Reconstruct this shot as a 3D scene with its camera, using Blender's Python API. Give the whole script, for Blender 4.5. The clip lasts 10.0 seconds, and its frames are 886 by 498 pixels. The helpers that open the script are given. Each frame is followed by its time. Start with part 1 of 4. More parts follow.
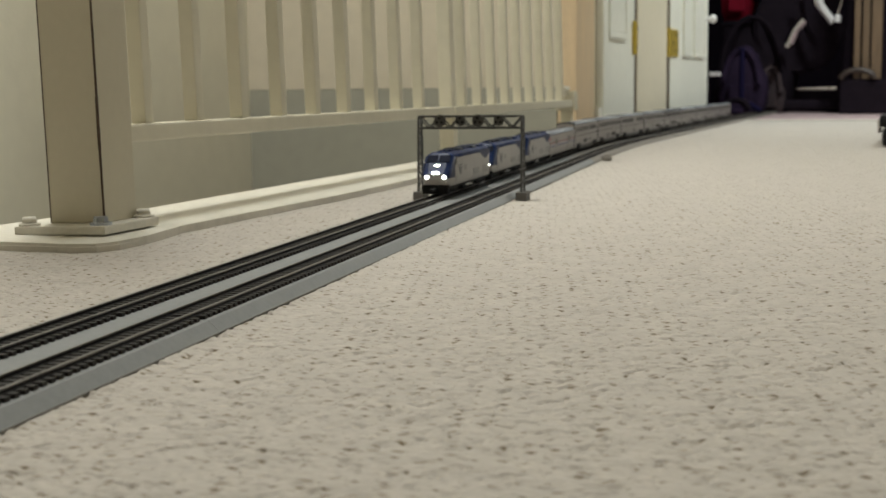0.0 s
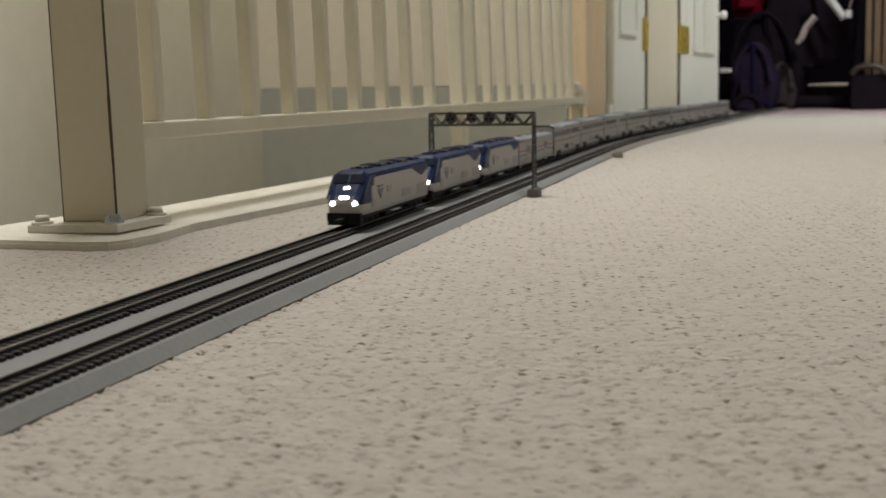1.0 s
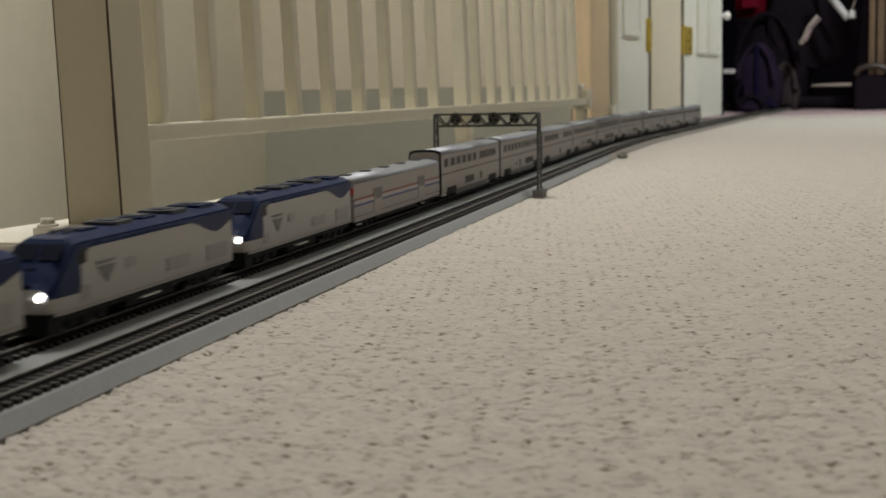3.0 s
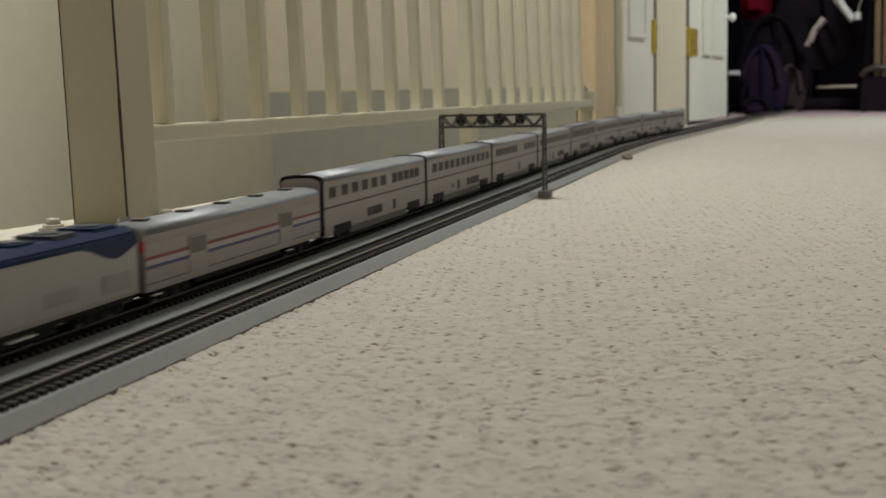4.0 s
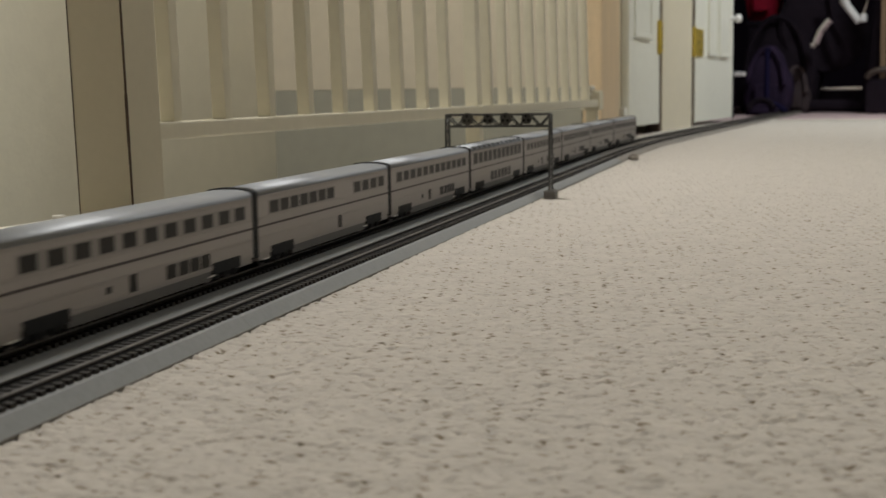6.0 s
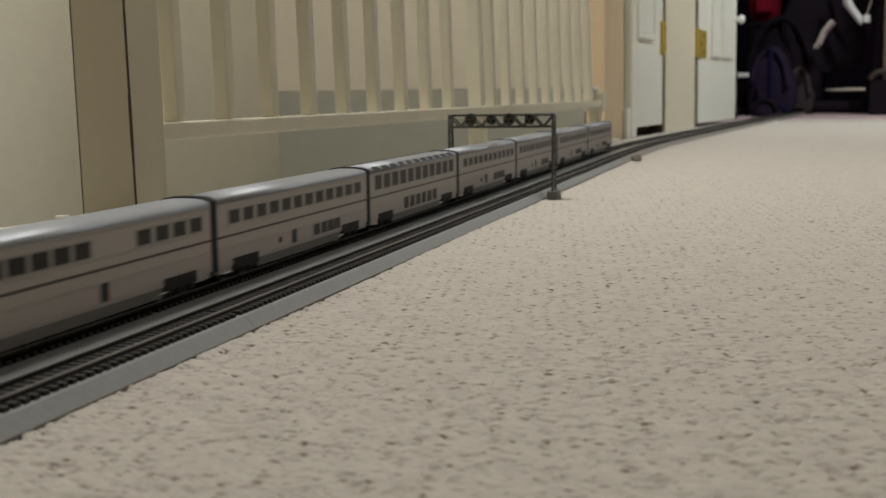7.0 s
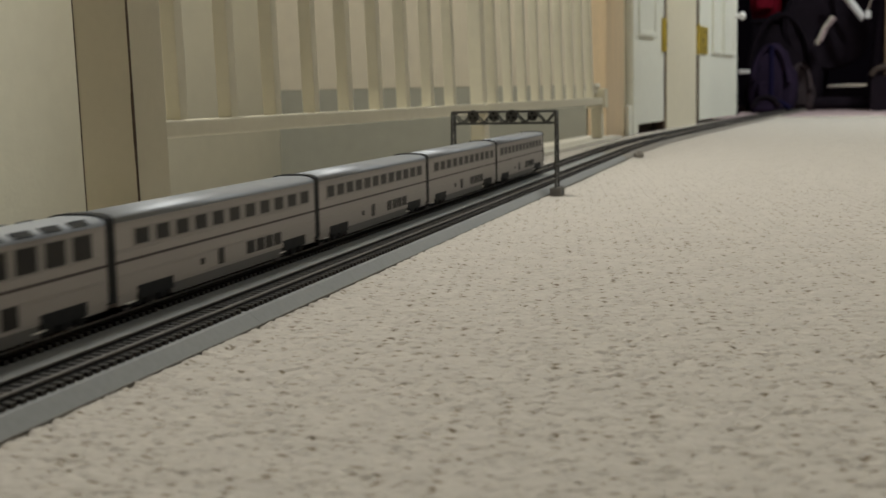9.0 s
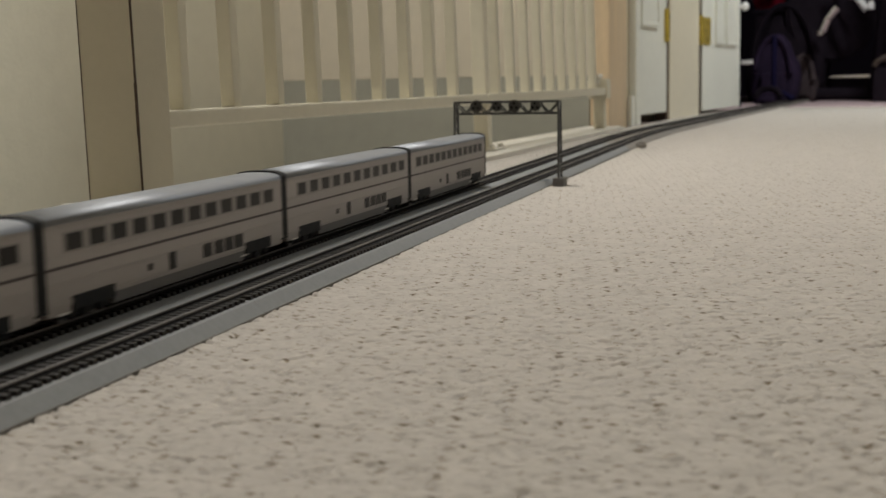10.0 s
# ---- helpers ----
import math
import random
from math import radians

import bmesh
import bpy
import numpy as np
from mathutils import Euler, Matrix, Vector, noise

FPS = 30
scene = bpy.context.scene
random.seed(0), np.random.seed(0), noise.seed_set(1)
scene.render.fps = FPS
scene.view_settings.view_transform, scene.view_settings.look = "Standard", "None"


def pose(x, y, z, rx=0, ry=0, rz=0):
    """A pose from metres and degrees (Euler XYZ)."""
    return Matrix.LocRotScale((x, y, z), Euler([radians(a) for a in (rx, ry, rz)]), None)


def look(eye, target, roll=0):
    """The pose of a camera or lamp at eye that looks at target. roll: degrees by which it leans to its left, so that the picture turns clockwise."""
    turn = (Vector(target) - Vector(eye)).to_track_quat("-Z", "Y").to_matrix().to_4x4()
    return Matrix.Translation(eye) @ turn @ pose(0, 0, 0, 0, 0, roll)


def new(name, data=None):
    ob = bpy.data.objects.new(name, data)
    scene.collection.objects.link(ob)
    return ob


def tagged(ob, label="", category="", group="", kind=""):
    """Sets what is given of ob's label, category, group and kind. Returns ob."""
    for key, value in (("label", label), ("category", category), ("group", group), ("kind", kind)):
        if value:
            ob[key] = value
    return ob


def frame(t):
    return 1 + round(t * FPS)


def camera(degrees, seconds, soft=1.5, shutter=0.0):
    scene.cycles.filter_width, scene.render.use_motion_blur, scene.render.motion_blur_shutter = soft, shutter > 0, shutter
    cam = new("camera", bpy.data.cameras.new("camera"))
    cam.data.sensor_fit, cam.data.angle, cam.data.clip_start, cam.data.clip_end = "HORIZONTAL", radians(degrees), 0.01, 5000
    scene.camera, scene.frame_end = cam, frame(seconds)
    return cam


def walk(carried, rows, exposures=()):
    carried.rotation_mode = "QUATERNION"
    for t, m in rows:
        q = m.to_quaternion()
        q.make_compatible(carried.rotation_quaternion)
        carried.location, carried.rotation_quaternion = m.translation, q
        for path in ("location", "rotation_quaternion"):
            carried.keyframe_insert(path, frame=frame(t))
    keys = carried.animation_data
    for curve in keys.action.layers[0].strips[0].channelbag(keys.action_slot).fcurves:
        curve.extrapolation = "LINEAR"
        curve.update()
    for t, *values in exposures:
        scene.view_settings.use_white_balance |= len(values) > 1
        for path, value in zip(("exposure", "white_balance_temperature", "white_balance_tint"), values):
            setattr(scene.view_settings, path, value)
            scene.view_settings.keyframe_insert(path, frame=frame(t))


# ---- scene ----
# ---- camera, held close to the carpet ----
cam = camera(36.55, 10.0, soft=1.5, shutter=0.5)
cam.data.dof.use_dof, cam.data.dof.focus_distance, cam.data.dof.aperture_fstop = True, 0.92, 18.0
PATH = [
    (0, (0.00984, -0.00172, 0.13043), (-0.6973, 1.8538, -0.1081), -0.60),
    (0.5, (0.00920, -0.00137, 0.12852), (-0.7064, 1.8508, -0.1110), -0.78),
    (1, (0.00856, -0.00201, 0.12905), (-0.7134, 1.8475, -0.1119), -0.90),
    (1.5, (0.00762, -0.00097, 0.12874), (-0.7179, 1.8478, -0.1075), -1.07),
    (2, (0.00759, -0.00142, 0.12805), (-0.7164, 1.8480, -0.1075), -1.10),
    (2.5, (0.00715, -0.00154, 0.12788), (-0.7179, 1.8472, -0.1097), -1.12),
    (4, (0.00505, -0.00015, 0.12649), (-0.7286, 1.8456, -0.1081), -1.12),
    (4.5, (0.00526, -0.00182, 0.12655), (-0.7321, 1.8428, -0.1052), -1.00),
    (5, (0.00474, -0.00074, 0.12681), (-0.7319, 1.8434, -0.1105), -0.93),
    (5.5, (0.00346, -0.00028, 0.12679), (-0.7331, 1.8440, -0.1099), -0.79),
    (7, (0.00236, -0.00001, 0.12590), (-0.7402, 1.8422, -0.1081), -0.74),
    (7.5, (0.00195, -0.00053, 0.12592), (-0.7432, 1.8408, -0.1068), -0.73),
    (8, (0.00151, -0.00073, 0.12567), (-0.7466, 1.8394, -0.1075), -0.91),
    (8.5, (0.00090, 0.00023, 0.12449), (-0.7466, 1.8409, -0.1063), -1.00),
    (9, (-0.00025, 0.00044, 0.12362), (-0.7447, 1.8417, -0.1120), -1.07),
    (9.5, (-0.00030, -0.00005, 0.12267), (-0.7464, 1.8390, -0.1249), -1.10),
    (10, (-0.00055, -0.00100, 0.12285), (-0.7475, 1.8375, -0.1262), -1.03),
]
walk(cam, [(t, look(eye, at, roll)) for t, eye, at, roll in PATH],
     [(0, 0.23, 6500, 5), (0.5, 0.18, 6500, 8), (1, 0.08, 6500, 10), (1.5, 0.02, 6500, 10), (2, 0.0, 6500, 10), (3, 0.0, 6500, 9), (4, 0.0, 6500, 6), (4.5, 0.0, 6500, 10), (6.5, 0.0, 6500, 9), (7.5, 0.0, 6500, 9), (8.2, 0.0, 6500, 10), (8.5, 0.0, 6500, 5), (9.0, 0.0, 6500, 6), (9.4, 0.0, 6500, 9), (10, 0.0, 6500, 10)])

# ---- light ----
world = bpy.data.worlds.new("world")
scene.world = world
world.use_nodes = True
world.node_tree.nodes["Background"].inputs[0].default_value = (0.9, 0.95, 1.0, 1)
world.node_tree.nodes["Background"].inputs[1].default_value = 0.008


def ceiling_lamp_light(name, x, y, z, size, watts, colour):
    data = bpy.data.lights.new(name, "AREA")
    data.shape, data.size, data.energy, data.color = "DISK", size, watts, colour
    ob = new(name, data)
    ob.matrix_world = pose(x, y, z)
    return ob


WARM = (1.0, 0.985, 0.93)
ceiling_lamp_light("stair_lamp_light", -0.95, 1.50, 2.36, 0.60, 45, WARM)
# unseen fill lamp, added to brighten the doors and far carpet
ceiling_lamp_light("hall_fill_light", 0.45, 4.70, 2.30, 0.34, 49, (0.95, 0.99, 0.985))


# ---- materials ----
def material(name, colour, rough=0.6, metal=0.0, grain=0.0, scale=40.0, bump=0.0, bump_scale=200.0, wear=0.0, emit=0.0, tint=None, spec=0.5, stretch=(1, 1, 1), gloss=0.12):
    """A surface with a broad and a fine variation of its colour, uneven gloss and fine relief. Sizes follow the real world."""
    m = bpy.data.materials.new(name)
    m.use_nodes = True
    nt = m.node_tree
    bs = nt.nodes["Principled BSDF"]
    bs.inputs["Roughness"].default_value, bs.inputs["Metallic"].default_value = rough, metal
    bs.inputs["Specular IOR Level"].default_value = spec
    bs.inputs["Base Color"].default_value = (*colour, 1)
    if emit:
        bs.inputs["Emission Color"].default_value, bs.inputs["Emission Strength"].default_value = (*colour, 1), emit
    geo = nt.nodes.new("ShaderNodeTexCoord")
    mp = nt.nodes.new("ShaderNodeMapping")
    mp.inputs["Scale"].default_value = stretch
    nt.links.new(geo.outputs["Object"], mp.inputs[0])

    def noise_node(s, detail):
        n = nt.nodes.new("ShaderNodeTexNoise")
        n.inputs["Scale"].default_value, n.inputs["Detail"].default_value = s, detail
        nt.links.new(mp.outputs[0], n.inputs["Vector"])
        return n

    if grain:
        big, small = noise_node(scale, 3), noise_node(scale * 9, 4)
        add = nt.nodes.new("ShaderNodeMath")
        add.operation = "ADD"
        nt.links.new(big.outputs["Fac"], add.inputs[0])
        nt.links.new(small.outputs["Fac"], add.inputs[1])
        rng = nt.nodes.new("ShaderNodeMapRange")
        rng.inputs["From Min"].default_value, rng.inputs["From Max"].default_value = 0.65, 1.35
        nt.links.new(add.outputs[0], rng.inputs[0])
        mix = nt.nodes.new("ShaderNodeMix")
        mix.data_type = "RGBA"
        lo = tuple(c * (1 - grain) for c in colour) if tint is None else tint
        mix.inputs["A"].default_value, mix.inputs["B"].default_value = (*lo, 1), (*(min(1, c * (1 + grain)) for c in colour), 1)
        nt.links.new(rng.outputs[0], mix.inputs["Factor"])
        nt.links.new(mix.outputs["Result"], bs.inputs["Base Color"])
        rr = nt.nodes.new("ShaderNodeMapRange")
        rr.inputs["To Min"].default_value, rr.inputs["To Max"].default_value = max(0.03, rough - gloss), min(1, rough + gloss)
        nt.links.new(big.outputs["Fac"], rr.inputs[0])
        nt.links.new(rr.outputs[0], bs.inputs["Roughness"])
    if bump:
        b = nt.nodes.new("ShaderNodeBump")
        b.inputs["Strength"].default_value, b.inputs["Distance"].default_value = 1.0, bump
        nt.links.new(noise_node(bump_scale, 4).outputs["Fac"], b.inputs["Height"])
        nt.links.new(b.outputs[0], bs.inputs["Normal"])
    return m




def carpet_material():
    """Off-white wool loops in rows; scattered brown dashes paint the shade of pits between them."""
    m = material("carpet_wool", (0.455, 0.420, 0.386), 0.95, grain=0.09, scale=45, spec=0.05)
    nt = m.node_tree
    bs = nt.nodes["Principled BSDF"]
    co = nt.nodes.new("ShaderNodeTexCoord")

    def cells(sx, sy, feature):
        mp = nt.nodes.new("ShaderNodeMapping")
        mp.inputs["Scale"].default_value = (1 / sx, 1 / sy, 0.0)
        v = nt.nodes.new("ShaderNodeTexVoronoi")
        v.feature, v.voronoi_dimensions = feature, "2D"
        v.inputs["Scale"].default_value = 1.0
        wob = nt.nodes.new("ShaderNodeTexNoise")
        wob.inputs["Scale"].default_value, wob.inputs["Detail"].default_value = 260.0, 2
        nt.links.new(co.outputs["Object"], wob.inputs["Vector"])
        mad = nt.nodes.new("ShaderNodeVectorMath")
        mad.operation = "MULTIPLY_ADD"
        mad.inputs[1].default_value = (0.0026, 0.0018, 0.0)
        nt.links.new(wob.outputs["Color"], mad.inputs[0])
        nt.links.new(co.outputs["Object"], mad.inputs[2])
        turn = nt.nodes.new("ShaderNodeVectorRotate")
        turn.rotation_type = "Z_AXIS"
        turn.inputs["Angle"].default_value = radians(-17)
        nt.links.new(mad.outputs[0], turn.inputs["Vector"])
        nt.links.new(turn.outputs[0], mp.inputs[0])
        nt.links.new(mp.outputs[0], v.inputs["Vector"])
        return v

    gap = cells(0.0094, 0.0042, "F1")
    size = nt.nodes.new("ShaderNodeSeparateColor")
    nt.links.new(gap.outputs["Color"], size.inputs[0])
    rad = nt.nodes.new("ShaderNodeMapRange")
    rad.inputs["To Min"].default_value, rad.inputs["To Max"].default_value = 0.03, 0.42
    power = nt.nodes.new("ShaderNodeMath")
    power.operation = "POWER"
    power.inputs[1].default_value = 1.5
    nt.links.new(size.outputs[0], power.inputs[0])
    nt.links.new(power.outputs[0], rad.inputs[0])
    pit_shade = nt.nodes.new("ShaderNodeMapRange")
    pit_shade.interpolation_type = "SMOOTHSTEP"
    pit_shade.inputs["From Min"].default_value = 0.0
    pit_shade.inputs["To Min"].default_value, pit_shade.inputs["To Max"].default_value = 1.0, 0.0
    nt.links.new(gap.outputs["Distance"], pit_shade.inputs[0])
    nt.links.new(rad.outputs[0], pit_shade.inputs["From Max"])
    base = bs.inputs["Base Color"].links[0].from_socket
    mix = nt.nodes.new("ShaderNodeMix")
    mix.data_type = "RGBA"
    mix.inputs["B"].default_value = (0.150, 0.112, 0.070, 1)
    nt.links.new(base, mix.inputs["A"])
    nt.links.new(pit_shade.outputs[0], mix.inputs["Factor"])
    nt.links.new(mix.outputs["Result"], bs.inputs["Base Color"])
    loops = cells(0.0062, 0.0056, "F1")
    both = nt.nodes.new("ShaderNodeMath")
    both.operation = "MULTIPLY_ADD"
    both.inputs[1].default_value = 1.0
    nt.links.new(pit_shade.outputs[0], both.inputs[0])
    nt.links.new(loops.outputs["Distance"], both.inputs[2])
    b = nt.nodes.new("ShaderNodeBump")
    b.invert = True
    b.inputs["Strength"].default_value, b.inputs["Distance"].default_value = 0.25, 0.0016
    nt.links.new(both.outputs[0], b.inputs["Height"])
    nt.links.new(b.outputs[0], bs.inputs["Normal"])
    return m


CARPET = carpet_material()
CARPET_PINK = material("carpet_pink", (0.52, 0.40, 0.41), 0.95, grain=0.2, scale=20, bump=0.002, bump_scale=300, spec=0.1)
CREAM = material("cream_paint", (0.66, 0.62, 0.505), 0.42, grain=0.05, scale=6, bump=0.0002, bump_scale=60)
POSTPAINT = material("post_paint", (0.575, 0.53, 0.415), 0.38, gloss=0.02, grain=0.03, scale=12, bump=0.0002, bump_scale=90)
SEAM = material("dark_seam", (0.07, 0.045, 0.03), 0.7, grain=0.4, scale=60)
WALLPAINT = material("wall_paint", (0.62, 0.57, 0.46), 0.75, grain=0.05, scale=3, bump=0.0006, bump_scale=120)
STAIRWALL = material("stair_wall_paint", (0.61, 0.575, 0.47), 0.75, grain=0.04, scale=3, bump=0.0006, bump_scale=120)
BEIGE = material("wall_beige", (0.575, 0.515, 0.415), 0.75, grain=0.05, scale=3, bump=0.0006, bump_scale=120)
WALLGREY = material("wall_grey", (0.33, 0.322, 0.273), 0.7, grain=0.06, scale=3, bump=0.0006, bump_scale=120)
# near-black colour stands in for the room's lack of light
ROOM_UNLIT = material("room_wall_unlit", (0.010, 0.007, 0.012), 0.9, spec=0.05, grain=0.15, scale=3, bump=0.0006, bump_scale=120)
BOARD = material("painted_board", (0.64, 0.61, 0.545), 0.55, grain=0.10, scale=14, bump=0.0004, bump_scale=80)
DOORWHITE = material("door_white", (0.82, 0.82, 0.745), 0.38, grain=0.04, scale=5, bump=0.0002, bump_scale=80)
CREAMWHITE = material("cream_white", (0.76, 0.70, 0.56), 0.4, grain=0.04, scale=5, bump=0.0002, bump_scale=80)
PEACH = material("varnished_trim", (0.67, 0.52, 0.345), 0.4, grain=0.12, scale=9, stretch=(6, 6, 0.6))
BRASS = material("brass", (0.66, 0.50, 0.10), 0.34, 0.55, grain=0.15, scale=60)
STEEL = material("zinc_steel", (0.42, 0.45, 0.50), 0.3, 0.9, grain=0.2, scale=150)
ROADBED = material("grey_roadbed", (0.222, 0.227, 0.232), 0.72, spec=0.25, grain=0.08, scale=25, bump=0.0001, bump_scale=900)
ROADBED_OLD = material("brown_roadbed", (0.20, 0.18, 0.16), 0.7, grain=0.3, scale=60, bump=0.0003, bump_scale=500)
TIE = material("black_tie", (0.020, 0.016, 0.014), 0.6, grain=0.3, scale=300, spec=0.3)
BED_SHADE = material("brown_bed_shade", (0.115, 0.105, 0.095), 0.7, grain=0.3, scale=60)
WEB = material("brown_web", (0.012, 0.010, 0.009), 0.7, grain=0.3, scale=200, spec=0.2)
RAIL = material("nickel_rail", (0.17, 0.158, 0.155), 0.42, 0.5, grain=0.15, scale=90)
GANTRY = material("gantry_plastic", (0.07, 0.07, 0.07), 0.5, grain=0.2, scale=200)
GANTRY_FOOT = material("foot_block", (0.15, 0.143, 0.137), 0.7, grain=0.25, scale=200)
STAIN = material("stainless_grey", (0.33, 0.304, 0.293), 0.42, 0.35, grain=0.06, scale=40)
BAND = material("window_band_grey", (0.240, 0.222, 0.213), 0.42, 0.3, grain=0.06, scale=40)
STAINROOF = material("roof_grey", (0.235, 0.247, 0.275), 0.5, 0.35, grain=0.06, scale=40)
SKIRT = material("skirt_grey", (0.105, 0.100, 0.100), 0.5, grain=0.12, scale=60)
BLACK = material("black_plastic", (0.007, 0.007, 0.008), 0.6, grain=0.3, scale=200, spec=0.2)
GLASS = material("dark_glass", (0.014, 0.012, 0.011), 0.4, spec=0.15)
CABGLASS = material("cab_glass", (0.005, 0.008, 0.022), 0.6, spec=0.05)
HEADGREY = material("signal_black", (0.055, 0.052, 0.048), 0.5, grain=0.2, scale=200)
BLUE = material("loco_blue", (0.005, 0.016, 0.072), 0.42, grain=0.06, scale=50, spec=0.16)
SILVER = material("loco_silver", (0.36, 0.35, 0.345), 0.40, 0.25, grain=0.05, scale=50)
LOCOGREY = material("loco_grille", (0.30, 0.29, 0.29), 0.5, grain=0.1, scale=120)
ROOFDARK = material("roof_dark", (0.03, 0.035, 0.055), 0.5, grain=0.2, scale=100)
DOORDARK = material("door_dark", (0.13, 0.125, 0.11), 0.5, grain=0.1, scale=80)
EMBLEM = material("emblem_grey", (0.16, 0.16, 0.17), 0.5, grain=0.1, scale=80)
MARKER = material("marker_red", (0.55, 0.05, 0.06), 0.4, grain=0.05, scale=90)
RED = material("stripe_red", (0.20, 0.04, 0.03), 0.45, grain=0.05, scale=60)
WHITE = material("stripe_white", (0.42, 0.38, 0.40), 0.45, grain=0.05, scale=60)
STRIPEBLUE = material("stripe_blue", (0.035, 0.05, 0.18), 0.45, grain=0.05, scale=60)
STRIPEDARK = material("stripe_dark", (0.04, 0.025, 0.025), 0.5, grain=0.1, scale=60)
LIT = material("lit_lens", (1.0, 0.98, 0.93), 0.3, emit=14.0)
DIFFUSER = material("lamp_diffuser", (1.0, 0.94, 0.82), 0.5, emit=4.0)
CLOTH_PURPLE = material("purple_cloth", (0.028, 0.019, 0.040), 0.9, grain=0.3, scale=20, spec=0.06)
CLOTH_RED = material("red_cloth", (0.26, 0.010, 0.028), 0.8, grain=0.2, scale=20, spec=0.1)
CLOTH_BLACK = material("black_cloth", (0.015, 0.011, 0.016), 0.9, grain=0.3, scale=20, spec=0.06)
# pale metal for the small plates that imitate lamp glints
GLINT = material("glint_metal", (0.85, 0.84, 0.80), 0.5, 0.4, grain=0.05, scale=90)
CHROME = material("chrome", (0.72, 0.68, 0.70), 0.18, 1.0, grain=0.1, scale=30)
PALE = material("pale_plastic", (0.75, 0.74, 0.74), 0.35, grain=0.05, scale=30)
CLOTH_GREY = material("grey_cloth", (0.060, 0.046, 0.050), 0.9, grain=0.3, scale=20, spec=0.06)
NAVY = material("navy_enamel", (0.010, 0.008, 0.034), 0.75, grain=0.1, scale=30, spec=0.08)
DARKWOOD = material("dark_wood", (0.05, 0.035, 0.028), 0.45, grain=0.3, scale=12)
WOOD = material("brown_wood", (0.15, 0.10, 0.058), 0.5, grain=0.3, scale=12, stretch=(5, 5, 0.7))


# ---- mesh helpers ----
def mesh_object(name, bm, mat, smooth=False):
    me = bpy.data.meshes.new(name)
    bmesh.ops.recalc_face_normals(bm, faces=bm.faces)
    bm.to_mesh(me)
    bm.free()
    for m in mat if isinstance(mat, (list, tuple)) else (mat,):
        me.materials.append(m)
    if smooth:
        for p in me.polygons:
            p.use_smooth = True
    return new(name, me)


def part(name, bm, mat, parent, label="", smooth=False):
    ob = mesh_object(name, bm, mat, smooth)
    ob.parent = parent
    return tagged(ob, label)


def again(ob, m, parent):
    """Another piece on the same mesh."""
    o = new(ob.name.split(".")[0], ob.data)
    o.parent = parent
    o.matrix_basis = m
    return o


def box(x0, x1, y0, y1, z0, z1, bevel=0.0, bm=None, m=None):
    own = bmesh.new()
    bmesh.ops.create_cube(own, size=1)
    for v in own.verts:
        v.co = Vector(((x0 + x1) / 2 + v.co.x * (x1 - x0), (y0 + y1) / 2 + v.co.y * (y1 - y0), (z0 + z1) / 2 + v.co.z * (z1 - z0)))
    if bevel:
        bmesh.ops.bevel(own, geom=own.edges[:], offset=bevel, segments=2, affect="EDGES", profile=0.6)
    if m is not None:
        own.transform(m)
    return merge(bm, own)


def merge(bm, own):
    if bm is None:
        return own
    me = bpy.data.meshes.new("tmp")
    own.to_mesh(me)
    own.free()
    bm.from_mesh(me)
    bpy.data.meshes.remove(me)
    return bm


def rod(a, b, r, seg=8, bm=None, r2=None):
    a, b = Vector(a), Vector(b)
    own = bmesh.new()
    bmesh.ops.create_cone(own, cap_ends=True, segments=seg, radius1=r, radius2=r if r2 is None else r2, depth=(b - a).length)
    own.transform(Matrix.Translation((a + b) / 2) @ (b - a).to_track_quat("Z", "Y").to_matrix().to_4x4())
    return merge(bm, own)


def bar(a, b, w, bm=None):
    """A square bar from a to b."""
    a, b = Vector(a), Vector(b)
    n = (b - a).length
    return box(-w / 2, w / 2, -w / 2, w / 2, -n / 2, n / 2, 0, bm, Matrix.Translation((a + b) / 2) @ (b - a).to_track_quat("Z", "Y").to_matrix().to_4x4())


def plate(points, axis, depth, bm=None):
    """A flat outline (u, v) made solid. axis x: u is y and v is z; axis y: u is x and v is z; axis z: u is x and v is y. depth: from, to."""
    own = bmesh.new()
    put = {"x": lambda u, v, d: (d, u, v), "y": lambda u, v, d: (u, d, v), "z": lambda u, v, d: (u, v, d)}[axis]
    lo, hi = [[own.verts.new(put(u, v, d)) for u, v in points] for d in depth]
    own.faces.new(lo)
    own.faces.new(hi[::-1])
    for i in range(len(points)):
        j = (i + 1) % len(points)
        own.faces.new((lo[i], lo[j], hi[j], hi[i]))
    return merge(bm, own)


def loft(rings, bm=None, caps=True):
    own = bmesh.new()
    vs = [[own.verts.new(p) for p in ring] for ring in rings]
    n = len(rings[0])
    for a, b in zip(vs, vs[1:]):
        for i in range(n):
            own.faces.new((a[i], a[(i + 1) % n], b[(i + 1) % n], b[i]))
    if caps:
        own.faces.new(vs[0][::-1])
        own.faces.new(vs[-1])
    return merge(bm, own)


def thing(name, label, category, group="", kind=""):
    return tagged(new(name), label, category, group, kind)


def setting(name, bm, mat, label, smooth=False):
    return tagged(mesh_object(name, bm, mat, smooth), label, name.split("_")[0], "", "structure")


# ---- floor: looped carpet ----
def hashed(i, j, k):
    v = np.sin(i * 127.1 + j * 311.7 + k * 74.7) * 43758.5453
    return v - np.floor(v)


